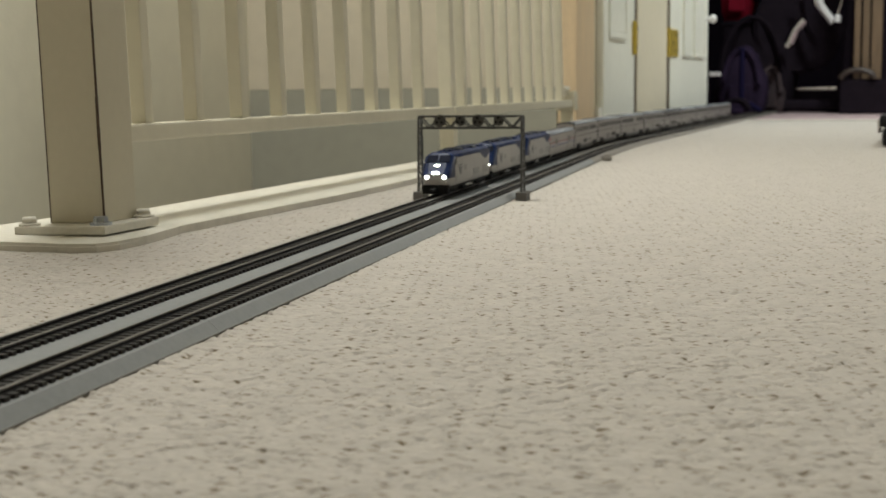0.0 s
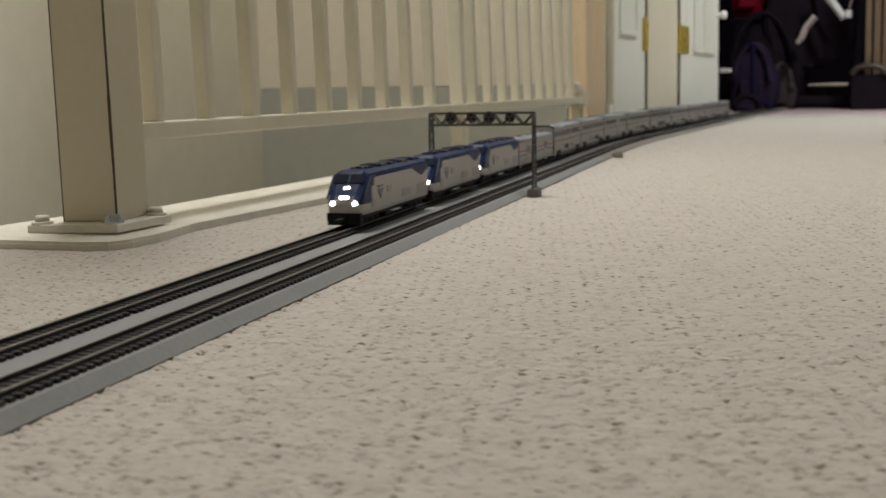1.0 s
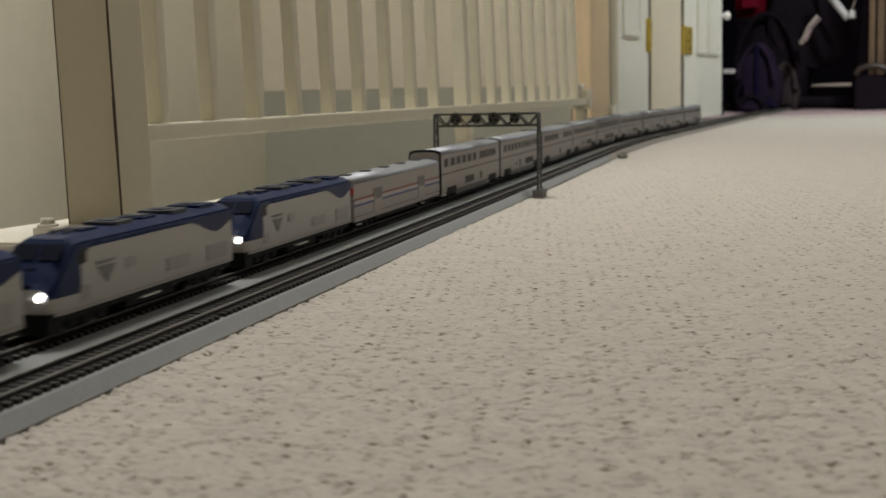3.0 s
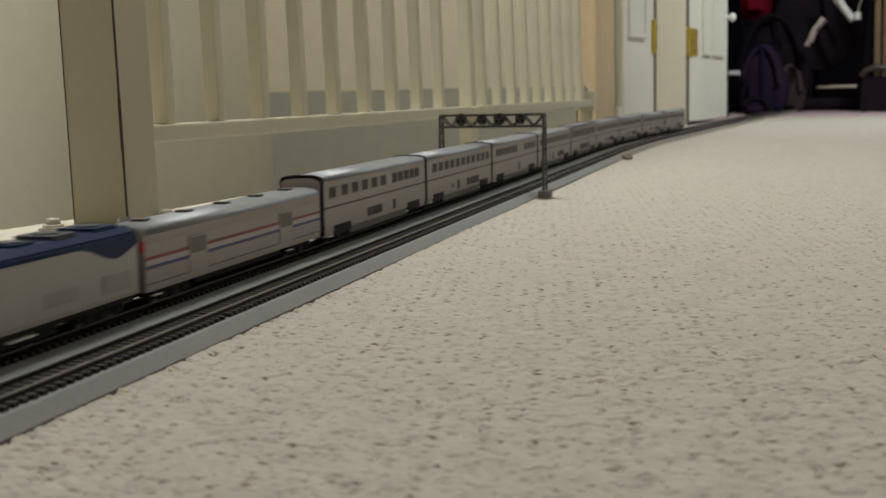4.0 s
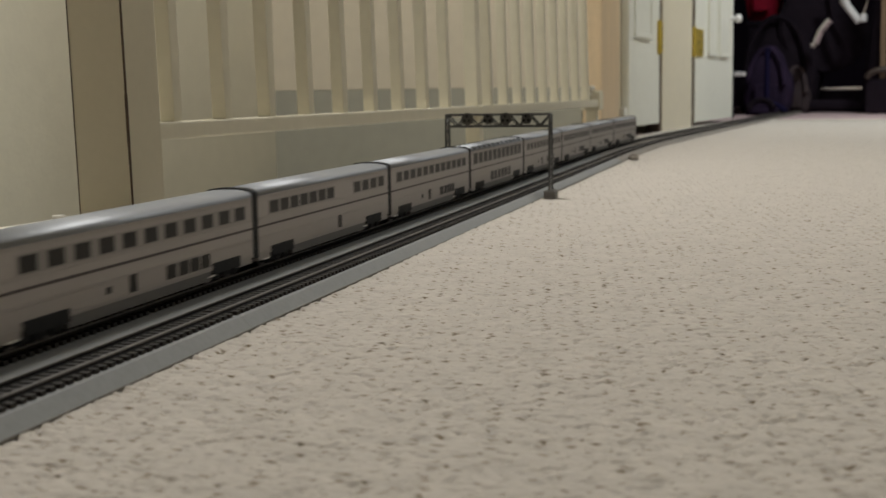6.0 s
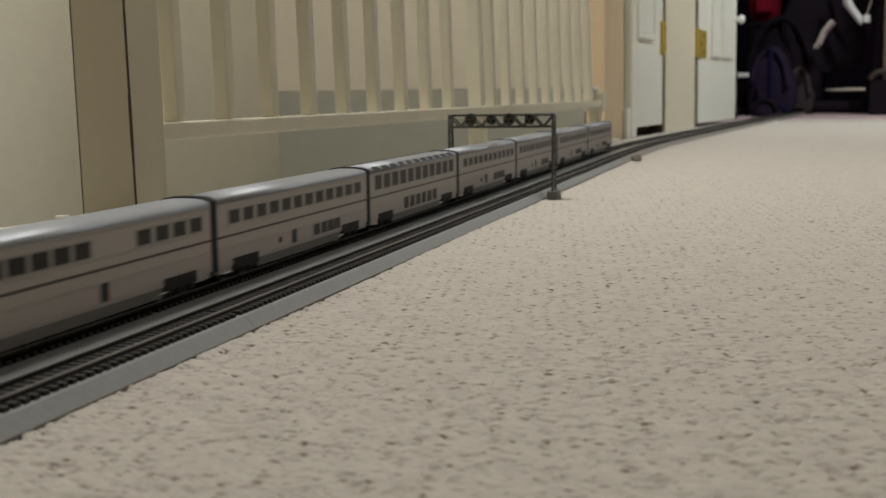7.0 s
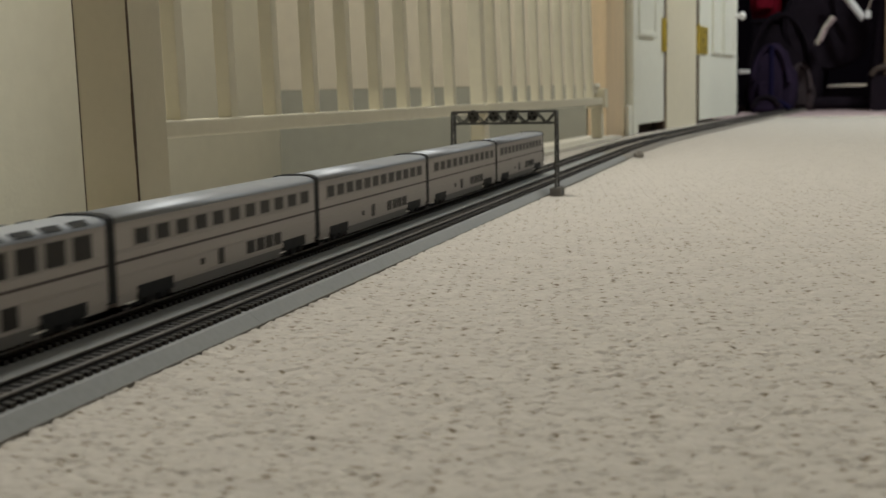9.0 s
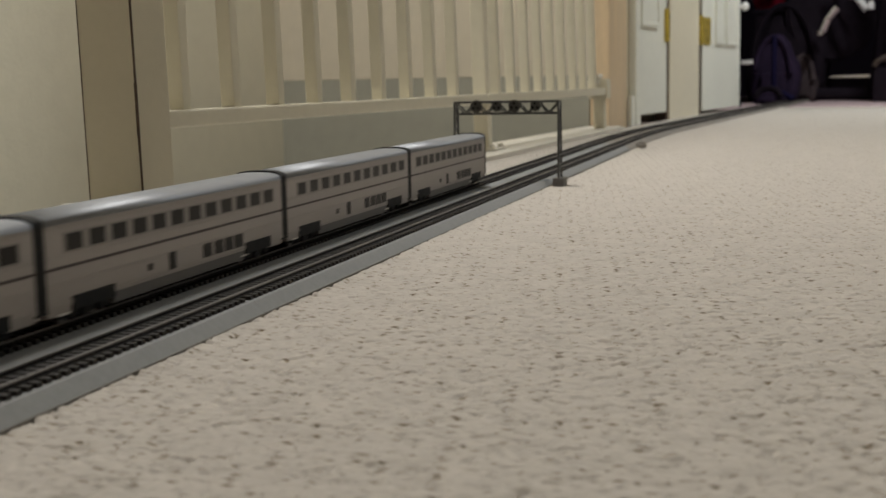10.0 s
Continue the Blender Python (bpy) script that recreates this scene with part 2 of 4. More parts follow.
def loop_height(x, y):
    """The pile: rows of yarn loops, unevenly high, with pits between them."""
    cx, cy = 0.0064, 0.0052
    best = np.full(x.shape, -1.0)
    warp = 0.0016 * np.sin(x * 61 + 3 * np.sin(y * 37)) + 0.0012 * np.sin(y * 83 + x * 29)
    x, y = x + 0.0012 * np.sin(y * 140), y + warp
    j0 = np.floor(y / cy)
    for dj in (-1, 0, 1):
        j = j0 + dj
        off = (j % 2) * 0.5 + hashed(j, 3, 1) * 0.6
        i0 = np.floor(x / cx + off)
        for di in (-1, 0, 1):
            i = i0 + di
            px = (i - off + 0.5 + (hashed(i, j, 2) - 0.5) * 0.5) * cx
            py = (j + 0.5 + (hashed(i, j, 3) - 0.5) * 0.45) * cy
            big = 0.80 + 0.45 * hashed(i, j, 4)
            low = np.where(hashed(i, j, 5) < 0.05, -0.6, 0.0) + (hashed(i, j, 6) - 0.5) * 0.25
            q = 1 - ((x - px) / (cx * 0.62 * big)) ** 2 - ((y - py) / (cy * 0.66 * big)) ** 2
            h = np.where(q > 0, np.sqrt(np.maximum(q, 0)) + low, -1.0)
            best = np.maximum(best, h)
    return np.maximum(best, -0.9)


def carpet():
    xs = np.concatenate([np.linspace(-1.70, -0.93, 30), np.arange(-0.92, 0.12, 0.0016), np.linspace(0.125, 0.56, 60), np.linspace(0.6, 2.4, 20)])
    ys = [-1.6, -1.2, -0.8, -0.5, -0.3, -0.2, -0.1, 0.0, 0.1, 0.2, 0.28]
    while ys[-1] < 5.1:
        ys.append(ys[-1] + max(0.0014, 0.0022 * ys[-1] ** 1.25))
    ys = np.array(ys)
    gx, gy = np.meshgrid(xs, ys)
    step = np.gradient(ys)[:, None] * np.ones_like(gx)
    fade = np.clip(1.6 - step / 0.0048, 0.25, 1.0)
    pile = loop_height(gx, gy)
    # loops stand up against the edge of the track
    beside = np.clip(1 - np.abs(gx * math.cos(radians(7.3)) + gy * math.sin(radians(7.3)) + 0.2735) / 0.005, 0, 1) * (gy < 1.6)
    z = -0.0012 + 0.0012 * pile * fade + 0.0012 * np.maximum(pile, 0) * beside + 0.0005 * np.sin(gx * 9 + 1.3 * np.sin(gy * 5)) * np.sin(gy * 7)
    n, k = len(ys), len(xs)
    co = np.stack([gx, gy, z - 0.0006], -1).reshape(-1, 3)
    idx = np.arange(n * k).reshape(n, k)
    quads = np.stack([idx[:-1, :-1], idx[:-1, 1:], idx[1:, 1:], idx[1:, :-1]], -1).reshape(-1, 4)
    mid = co[quads].mean(1)
    edge = np.maximum(-0.700 - 0.0577 * (mid[:, 1] - 0.95), -0.88)
    quads = quads[(mid[:, 1] < 0.985) | (mid[:, 0] > edge)]
    me = bpy.data.meshes.new("floor")
    me.vertices.add(len(co))
    me.vertices.foreach_set("co", co.ravel())
    me.loops.add(quads.size)
    me.loops.foreach_set("vertex_index", quads.ravel())
    me.polygons.add(len(quads))
    me.polygons.foreach_set("loop_start", np.arange(0, quads.size, 4))
    me.polygons.foreach_set("use_smooth", np.ones(len(quads), bool))
    me.update(calc_edges=True)
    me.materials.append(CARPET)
    return tagged(new("floor", me), "beige looped wool carpet with dark pits painted between loops", "carpet", "", "structure")


carpet()
setting("floor_subfloor", box(-0.66, 2.4, -1.6, 5.1, -0.06, -0.012), WOOD, "plywood floor under the beige carpet")
bm = box(-1.6, 2.2, 5.1, 8.2, -0.06, -0.004)
setting("floor_room", bm, CARPET_PINK, "dusky pink carpet of the dark room")
setting("floor_strip", plate([(-0.86, 5.07), (2.4, 5.07), (2.4, 5.13), (-0.86, 5.13)], "z", (-0.006, 0.001)), BOARD, "pale strip between the two carpets")


# ---- walls, stairwell, ceiling ----
def walls():
    setting("wall_east", box(2.4, 2.52, -1.72, 5.1, -0.06, 2.45), WALLPAINT, "cream painted hallway wall")
    setting("wall_south", box(-1.9, 2.52, -1.84, -1.72, -2.7, 2.45), WALLPAINT, "cream painted wall at the end of the hallway")
    setting("wall_stair", box(-1.90, -1.755, -1.72, 3.6, -2.7, 2.45), STAIRWALL, "pale grey green wall across the stairwell")
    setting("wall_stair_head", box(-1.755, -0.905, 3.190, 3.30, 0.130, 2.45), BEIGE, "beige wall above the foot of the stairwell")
    # this grey also holds the shade under the beige wall's edge
    setting("wall_stair_recess", box(-1.755, -0.905, 3.1912, 3.30, -2.7, 0.20), WALLGREY, "grey green wall below the beige one, coloured darker for overhang shade")
    setting("floor_stair", box(-1.755, -0.66, 0.95, 3.44, -2.72, -2.6), WOOD, "brown floor at the bottom of the stairwell")
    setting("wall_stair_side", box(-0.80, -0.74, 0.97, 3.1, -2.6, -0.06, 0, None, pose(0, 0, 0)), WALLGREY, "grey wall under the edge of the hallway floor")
    setting("ceiling", box(-1.9, 2.52, -1.84, 5.1, 2.45, 2.55), WALLPAINT, "cream painted ceiling")
    # door wall
    bm = box(-1.0, -0.866, 3.302, 3.44, -0.06, 2.45)
    box(-1.0, -0.866, 3.885, 4.32, -0.06, 2.45, 0, bm)
    box(-1.0, -0.866, 3.44, 3.885, 2.06, 2.45, 0, bm)
    box(-1.0, -0.866, 4.32, 5.10, 2.06, 2.45, 0, bm)
    setting("wall_west", bm, WALLPAINT, "cream wall with two white doors")
    setting("trim_corner", box(-0.904, -0.856, 3.195, 3.296, -0.03, 2.44, 0.004), PEACH, "varnished orange wooden corner post")
    setting("trim_corner_side", box(-0.866, -0.860, 3.30, 3.388, -0.03, 2.44, 0.002), PEACH, "varnished orange wooden trim")
    setting("baseboard", box(-0.866, -0.848, 3.39, 3.425, -0.005, 0.075, 0.003), DOORWHITE, "white baseboard beside the door")
    for k, (a, b) in enumerate(((3.43, 3.484),)):
        setting("trim_casing_%d" % (k + 1), box(-0.90, -0.846, a, b, -0.005, 2.1, 0.006), DOORWHITE, "white door casing")
    # solid dark strips stand for the shade inside the hinge gaps
    setting("trim_gap_1", box(-0.90, -0.864, 3.858, 3.8855, -0.003, 2.06), SEAM, "dark strip standing for the shade in a door's hinge gap")
    setting("trim_gap_2", box(-0.90, -0.866, 4.316, 4.373, -0.003, 2.06), SEAM, "dark strip standing for the shade in a door's hinge gap")
    setting("trim_casing_2", box(-0.90, -0.860, 3.886, 4.315, -0.005, 2.1, 0.003), CREAMWHITE, "cream white door casing between two doors")
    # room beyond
    setting("wall_room_north", box(-2.4, 2.3, 8.2, 8.32, -0.06, 2.45), ROOM_UNLIT, "wall at the back of the dark room")
    setting("wall_room_west", box(-2.4, -2.28, 5.1, 8.2, -0.06, 2.45), ROOM_UNLIT, "side wall of the dark room")
    setting("wall_room_east", box(2.2, 2.3, 5.1, 8.2, -0.06, 2.45), ROOM_UNLIT, "side wall of the dark room")
    setting("wall_room_south", box(-2.28, -1.0, 5.1, 5.2, -0.06, 2.45), ROOM_UNLIT, "wall between the closets and the dark room")
    setting("wall_room_south_east", box(1.5, 2.4, 5.14, 5.24, -0.06, 2.45), ROOM_UNLIT, "wall between landing and dark room, near-black for missing light")
    setting("ceiling_room", box(-2.4, 2.3, 5.1, 8.32, 2.45, 2.55), ROOM_UNLIT, "ceiling of the dark room")
    setting("floor_closet", box(-1.9, -0.86, 3.56, 5.1, -0.06, -0.006), CARPET_PINK, "closet floor")
    setting("wall_closet", box(-1.9, -1.8, 3.56, 5.1, -0.06, 2.45), WALLPAINT, "closet wall")


walls()


def door(name, y0, y1, hinge_y, leaf, gap, panels, foot, label):
    """A panelled door in the west wall with raised mouldings and a brass hinge."""
    root = tagged(new(name), label, "door", "", "structure")
    root.matrix_world = pose(0, 0, 0)
    x = -0.862
    part("leaf", box(x - 0.035, x, y0 + 0.003, y1 - 0.003, gap, 2.04, 0.002), DOORWHITE, root)
    for a, b in panels:
        for z0, z1 in ((foot, 0.80), (0.93, 1.90)):
            bm = box(x, x + 0.006, a, b, z0, z1, 0.005)
            part("panel", bm, DOORWHITE, root)
            bm = box(x, x + 0.009, a - 0.016, a, z0 - 0.016, z1 + 0.016, 0.003)
            box(x, x + 0.009, b, b + 0.016, z0 - 0.016, z1 + 0.016, 0.003, bm)
            box(x, x + 0.009, a, b, z0 - 0.016, z0, 0.003, bm)
            box(x, x + 0.009, a, b, z1, z1 + 0.016, 0.003, bm)
            part("moulding", bm, DOORWHITE, root)
    for zc in (0.268, 1.05, 1.82):
        h = part("hinge", box(x - 0.001, x + 0.0045, hinge_y - 0.004, hinge_y + leaf, zc - 0.044, zc + 0.044, 0.001), BRASS, root, "brass butt hinge")
        part("pin", rod((x + 0.006, hinge_y, zc - 0.047), (x + 0.006, hinge_y, zc + 0.047), 0.006, 10), BRASS, h)
        for k in (-1, 0, 1):
            part("screw", rod((x + 0.003, hinge_y + leaf * (0.5 + 0.2 * (k % 2)), zc + 0.027 * k), (x + 0.0058, hinge_y + leaf * (0.5 + 0.2 * (k % 2)), zc + 0.027 * k), 0.0055, 8), WOOD, h)
    return root


door("door_1", 3.485, 3.858, 3.83, 0.05, 0.022, [(3.545, 3.72)], 0.275, "white panelled door, closed, with brass hinges")
door("door_2", 4.374, 5.09, 4.325, 0.17, 0.010, [(4.60, 4.73), (4.80, 4.97)], 0.245, "white panelled door, closed, with brass hinges")
# small white knob, too low for the door's handle
knob = thing("low_knob", "white round knob on a short stem, low by the door", "door knob")
part("stem", rod((-0.862, 5.02, 0.372), (-0.836, 5.02, 0.372), 0.009, 12), PALE, knob)
bm = bmesh.new()
bmesh.ops.create_uvsphere(bm, u_segments=16, v_segments=10, radius=0.016, matrix=pose(-0.832, 5.02, 0.372) @ Matrix.Diagonal((0.8, 1, 1, 1)))
part("grip", bm, PALE, knob, "", True)


# ---- railing along the stairwell ----
RAILING = pose(-0.716, 1.018, 0.0, 0, 0, 3.3)
LEAN = RAILING @ pose(0, 0, 0, 0, -1.5, 0)


def railing():
    root = thing("railing", "cream painted metal stair railing with square pickets", "railing")
    root.matrix_world = LEAN
    # main post: two folded halves with an open seam down its corner
    w = 0.0275
    bm = box(-w, w, -w, w, 0.0145, 1.0, 0.0016)
    post = part("post", bm, POSTPAINT, root, "square cream metal post with a brown seam on its edge")
    bm = None
    z = 0.016
    rnd = random.Random(4)
    while z < 0.99:
        n = rnd.uniform(0.012, 0.05)
        k = rnd.uniform(0.0007, 0.0016)
        bm = box(w - 0.0008 - k, w + 0.0002, -w - 0.0002, -w + k * 0.9, z, min(z + n, 0.995), 0, bm)
        z += n
    part("seam", bm, SEAM, post, "brown rusty seam")
    part("seam", box(-w - 0.0002, -w + 0.0008, -w - 0.0002, -w + 0.0006, 0.0146, 0.995), SEAM, post, "thin dark edge")
    bm = box(-0.0468, 0.0442, -0.0555, 0.0375, 0.0065, 0.0145, 0.0016)
    foot = part("base_plate", bm, BOARD, root, "chipped cream base plate")
    for k, (x, y, m) in enumerate(((-0.037, -0.046, BOARD), (0.034, -0.0445, STEEL), (0.034, 0.028, BOARD), (-0.037, 0.028, BOARD))):
        bm = rod((x, y, 0.0145), (x, y, 0.0168), 0.0095, 16)
        rod((x, y, 0.0168), (x, y, 0.022), 0.0066, 6 if k == 1 else 14, bm, 0.0058)
        part("bolt", bm, m, foot, "bare zinc bolt head" if k == 1 else "painted bolt head", k != 1)
    # rails
    for z0, z1, nm in ((0.083, 0.0995, "bottom_rail"), (0.90, 0.93, "top_rail")):
        for a, b in ((w, 1.066), (1.070, 1.995)):
            part(nm, box(-0.019, 0.019, a, b, z0, z1, 0.0022), CREAM, root)
    # line post and end bracket
    part("line_post", box(-0.0125, 0.0125, 1.074, 1.100, 0.0065, 0.0828, 0.002), CREAM, root)
    part("line_post", box(-0.0115, 0.0115, 1.074, 1.100, 0.0997, 0.8998, 0.002), CREAM, root)
    bm = box(-0.03, 0.03, 1.055, 1.12, 0.0066, 0.0105, 0.001)
    foot = part("base_plate", bm, BOARD, root)
    for x, y in ((-0.022, 1.063), (0.022, 1.063), (0.022, 1.112)):
        part("bolt", rod((x, y, 0.0105), (x, y, 0.016), 0.005, 10), BOARD, foot)
    bm = box(-0.024, 0.024, 1.996, 2.03, 0.075, 0.120, 0.004)
    br = part("bracket", bm, CREAM, root, "cast end bracket")
    for z in (0.112, 0.126):
        part("curl", rod((0.0, 1.985, z), (0.0, 2.03, z), 0.006, 10), BOARD, br)
    part("end_post", box(-0.0125, 0.0125, 2.0, 2.025, 0.0065, 0.0749, 0.002), CREAM, root)
    # pickets
    c = 0.0079
    first = part("picket", box(-c, c, -c, c, 0.0996, 0.8999, 0.0014), CREAM, root)
    ys = [0.095 + 0.1052 * k for k in range(9)] + [1.170 + 0.0965 * k for k in range(9)]
    first.matrix_basis = pose(0, ys[0], 0)
    for k, y in enumerate(ys[1:]):
        again(first, pose(0, y, 0, 0, 0, (k * 37 % 5 - 2) * 0.5), root)
    return root


railing()
near_edge = [(-0.668, 0.911), (-0.645, 0.918), (-0.637, 0.940), (-0.640, 0.985), (-0.657, 1.07), (-0.661, 1.20), (-0.666, 1.42), (-0.688, 1.72), (-0.717, 2.05), (-0.745, 2.35), (-0.778, 2.77), (-0.812, 3.18)]
bm = plate([(-0.990, 0.895)] + near_edge + [(-0.905, 3.18), (-0.786, 1.16), (-0.829, 1.15), (-0.829, 0.985), (-0.990, 0.985)], "z", (-0.05, 0.0062))
bmesh.ops.bevel(bm, geom=[e for e in bm.edges if all(v.co.z > 0 for v in e.verts)], offset=0.0025, segments=2, affect="EDGES")
setting("trim_floor_edge", bm, BOARD, "worn painted board along the stairwell edge")


# ---- model railway track ----
TA = radians(7.3)
N, D = Vector((math.cos(TA), math.sin(TA), 0)), Vector((-math.sin(TA), math.cos(TA), 0))
FAR_TRACK, NEAR_TRACK = -0.347, -0.298
BEND, RADIUS, TURN = 2.43, 9.0, radians(5.2)
GAUGE, RAIL_TOP = 0.0148, 0.0113


def on_track(s, off):
    """The place and heading at s metres along the line that runs off metres beside the eye: straight, a bend, straight again."""
    p = N * off + D * min(s, BEND)
    a = TA
    if s > BEND:
        r = RADIUS
        turn = min((s - BEND) / r, TURN)
        right = Vector((math.cos(a), math.sin(a), 0))
        centre = p + right * r
        a = TA - turn
        p = centre - Vector((math.cos(a), math.sin(a), 0)) * r
        rest = s - BEND - TURN * r
        if rest > 0:
            p = p + Vector((-math.sin(a), math.cos(a), 0)) * rest
    return p, a


def sweep(profile, s0, s1, off, step=0.05, bm=None):
    """A section (across, up) drawn along the track."""
    n = max(1, math.ceil((s1 - s0) / step)) if s1 > BEND else 1
    rings = []
    for k in range(n + 1):
        p, a = on_track(s0 + (s1 - s0) * k / n, off)
        right = Vector((math.cos(a), math.sin(a), 0))
        rings.append([p + right * u + Vector((0, 0, v)) for u, v in profile])
    return loft(rings, bm)


SLOPE = [(0.0222, -0.0015), (0.0218, 0.0004), (0.0156, 0.0066), (0.0150, 0.0068)]
BUTT = [(0.02448, -0.0015), (0.02448, 0.0067), (0.0244, 0.0068)]
BED = {FAR_TRACK: [(-u, v) for u, v in SLOPE[::-1]] + BUTT, NEAR_TRACK: [(-u, v) for u, v in BUTT[::-1]] + SLOPE}
RAILSEC = [(-0.0012, 0.0088), (0.0012, 0.0088), (0.0005, 0.0093), (0.0005, 0.0102), (0.0008, 0.0105), (0.0008, RAIL_TOP), (-0.0008, RAIL_TOP), (-0.0008, 0.0105), (-0.0005, 0.0102), (-0.0005, 0.0093)]


def tie_mesh():
    bm = box(-0.0128, 0.0128, -0.0019, 0.0019, 0.0066, 0.0089)
    return bm


def rail_piece(s0, s1, off, side, root):
    """A rail with a lighter head and a near-black web and foot."""
    bm = sweep([(u + side * GAUGE / 2, v) for u, v in RAILSEC], s0, s1, off)
    for f in bm.faces:
        f.material_index = 0 if f.calc_center_median().z > 0.0107 else 1
    return part("rail", bm, (RAIL, WEB), root)


def straight_track(s0, s1, off, single, label):
    root = thing("model_track", label, "model track", "straight pieces of model track")
    part("roadbed", sweep(BED[off], s0 + 0.0001, s1 - 0.0001, off), ROADBED, root, "grey moulded plastic roadbed")
    for side in (-1, 1):
        rail_piece(s0, s1, off, side, root)
    part("web", sweep([(-0.0068, 0.0066), (0.0068, 0.0066), (0.0068, 0.0083), (-0.0068, 0.0083)], s0 + 0.001, s1 - 0.001, off), WEB, root)
    # thin brown strip imitates the shadow line where roadbed meets carpet
    part("base_shade", sweep([(-0.0228, -0.002), (0.0228, -0.002), (0.0226, 0.0006), (-0.0226, 0.0006)], s0 + 0.0003, s1 - 0.0003, off), BED_SHADE, root, "brown strip painted as the shadow under the roadbed")
    step = 0.0072
    n = int((s1 - s0) / step)
    if single:
        first = part("tie", tie_mesh(), TIE, root)
        for k in range(n):
            p, a = on_track(s0 + step * (k + 0.5), off)
            m = Matrix.Translation(p) @ Matrix.Rotation(a, 4, "Z")
            if k:
                again(first, m, root)
            else:
                first.matrix_basis = m
    else:
        bm = None
        for k in range(n):
            p, a = on_track(s0 + step * (k + 0.5), off)
            bm = box(-0.0128, 0.0128, -0.0019, 0.0019, 0.0066, 0.0089, 0, bm, Matrix.Translation(p) @ Matrix.Rotation(a, 4, "Z"))
        tagged(part("tie_strip", bm, TIE, root), kind="stuff")
    return root


def old_track(s0, s1, off):
    root = thing("curved_model_track", "older model track on dark brown roadbed, gently curved", "model track", "curved model track")
    part("roadbed", sweep(BED[off], s0, s1, off), ROADBED_OLD, root, "dark brown plastic roadbed")
    for side in (-1, 1):
        rail_piece(s0, s1, off, side, root)
    own = bmesh.new()
    s = s0 + 0.004
    while s < s1:
        p, a = on_track(s, off)
        r, d = Vector((math.cos(a), math.sin(a), 0)), Vector((-math.sin(a), math.cos(a), 0))
        vs = [own.verts.new(p + r * u + d * v + Vector((0, 0, z))) for z in (0.0066, 0.0089) for u, v in ((-0.0128, -0.0015), (0.0128, -0.0015), (0.0128, 0.0015), (-0.0128, 0.0015))]
        for f in ((4, 5, 6, 7), (0, 1, 5, 4), (1, 2, 6, 5), (2, 3, 7, 6), (3, 0, 4, 7)):
            own.faces.new([vs[i] for i in f])
        s += 0.0074
    tagged(part("tie_strip", own, TIE, root), kind="stuff")
    return root


for off, end in ((FAR_TRACK, 2.40), (NEAR_TRACK, 2.30)):
    label = "straight black-tied model track on grey plastic roadbed"
    s = -0.25
    while s < end - 0.01:
        e = min(s + 0.457, end)
        straight_track(s, e, off, s < 1.0, label)
        s = e
    old_track(end + 0.001, 7.4, off)

# loose clip and stub where grey and brown track meet
plug = thing("track_clip", "dark plastic clip lying beside the track joint", "track clip")
p, a = on_track(2.40, NEAR_TRACK + 0.0305)
bm = box(-0.007, 0.007, -0.03, 0.03, 0.0, 0.006, 0.002)
box(-0.004, 0.008, -0.012, 0.012, 0.006, 0.009, 0.001, bm)
bm.transform(Matrix.Translation(p) @ Matrix.Rotation(a + 0.2, 4, "Z"))
part("body", bm, ROADBED_OLD, plug)


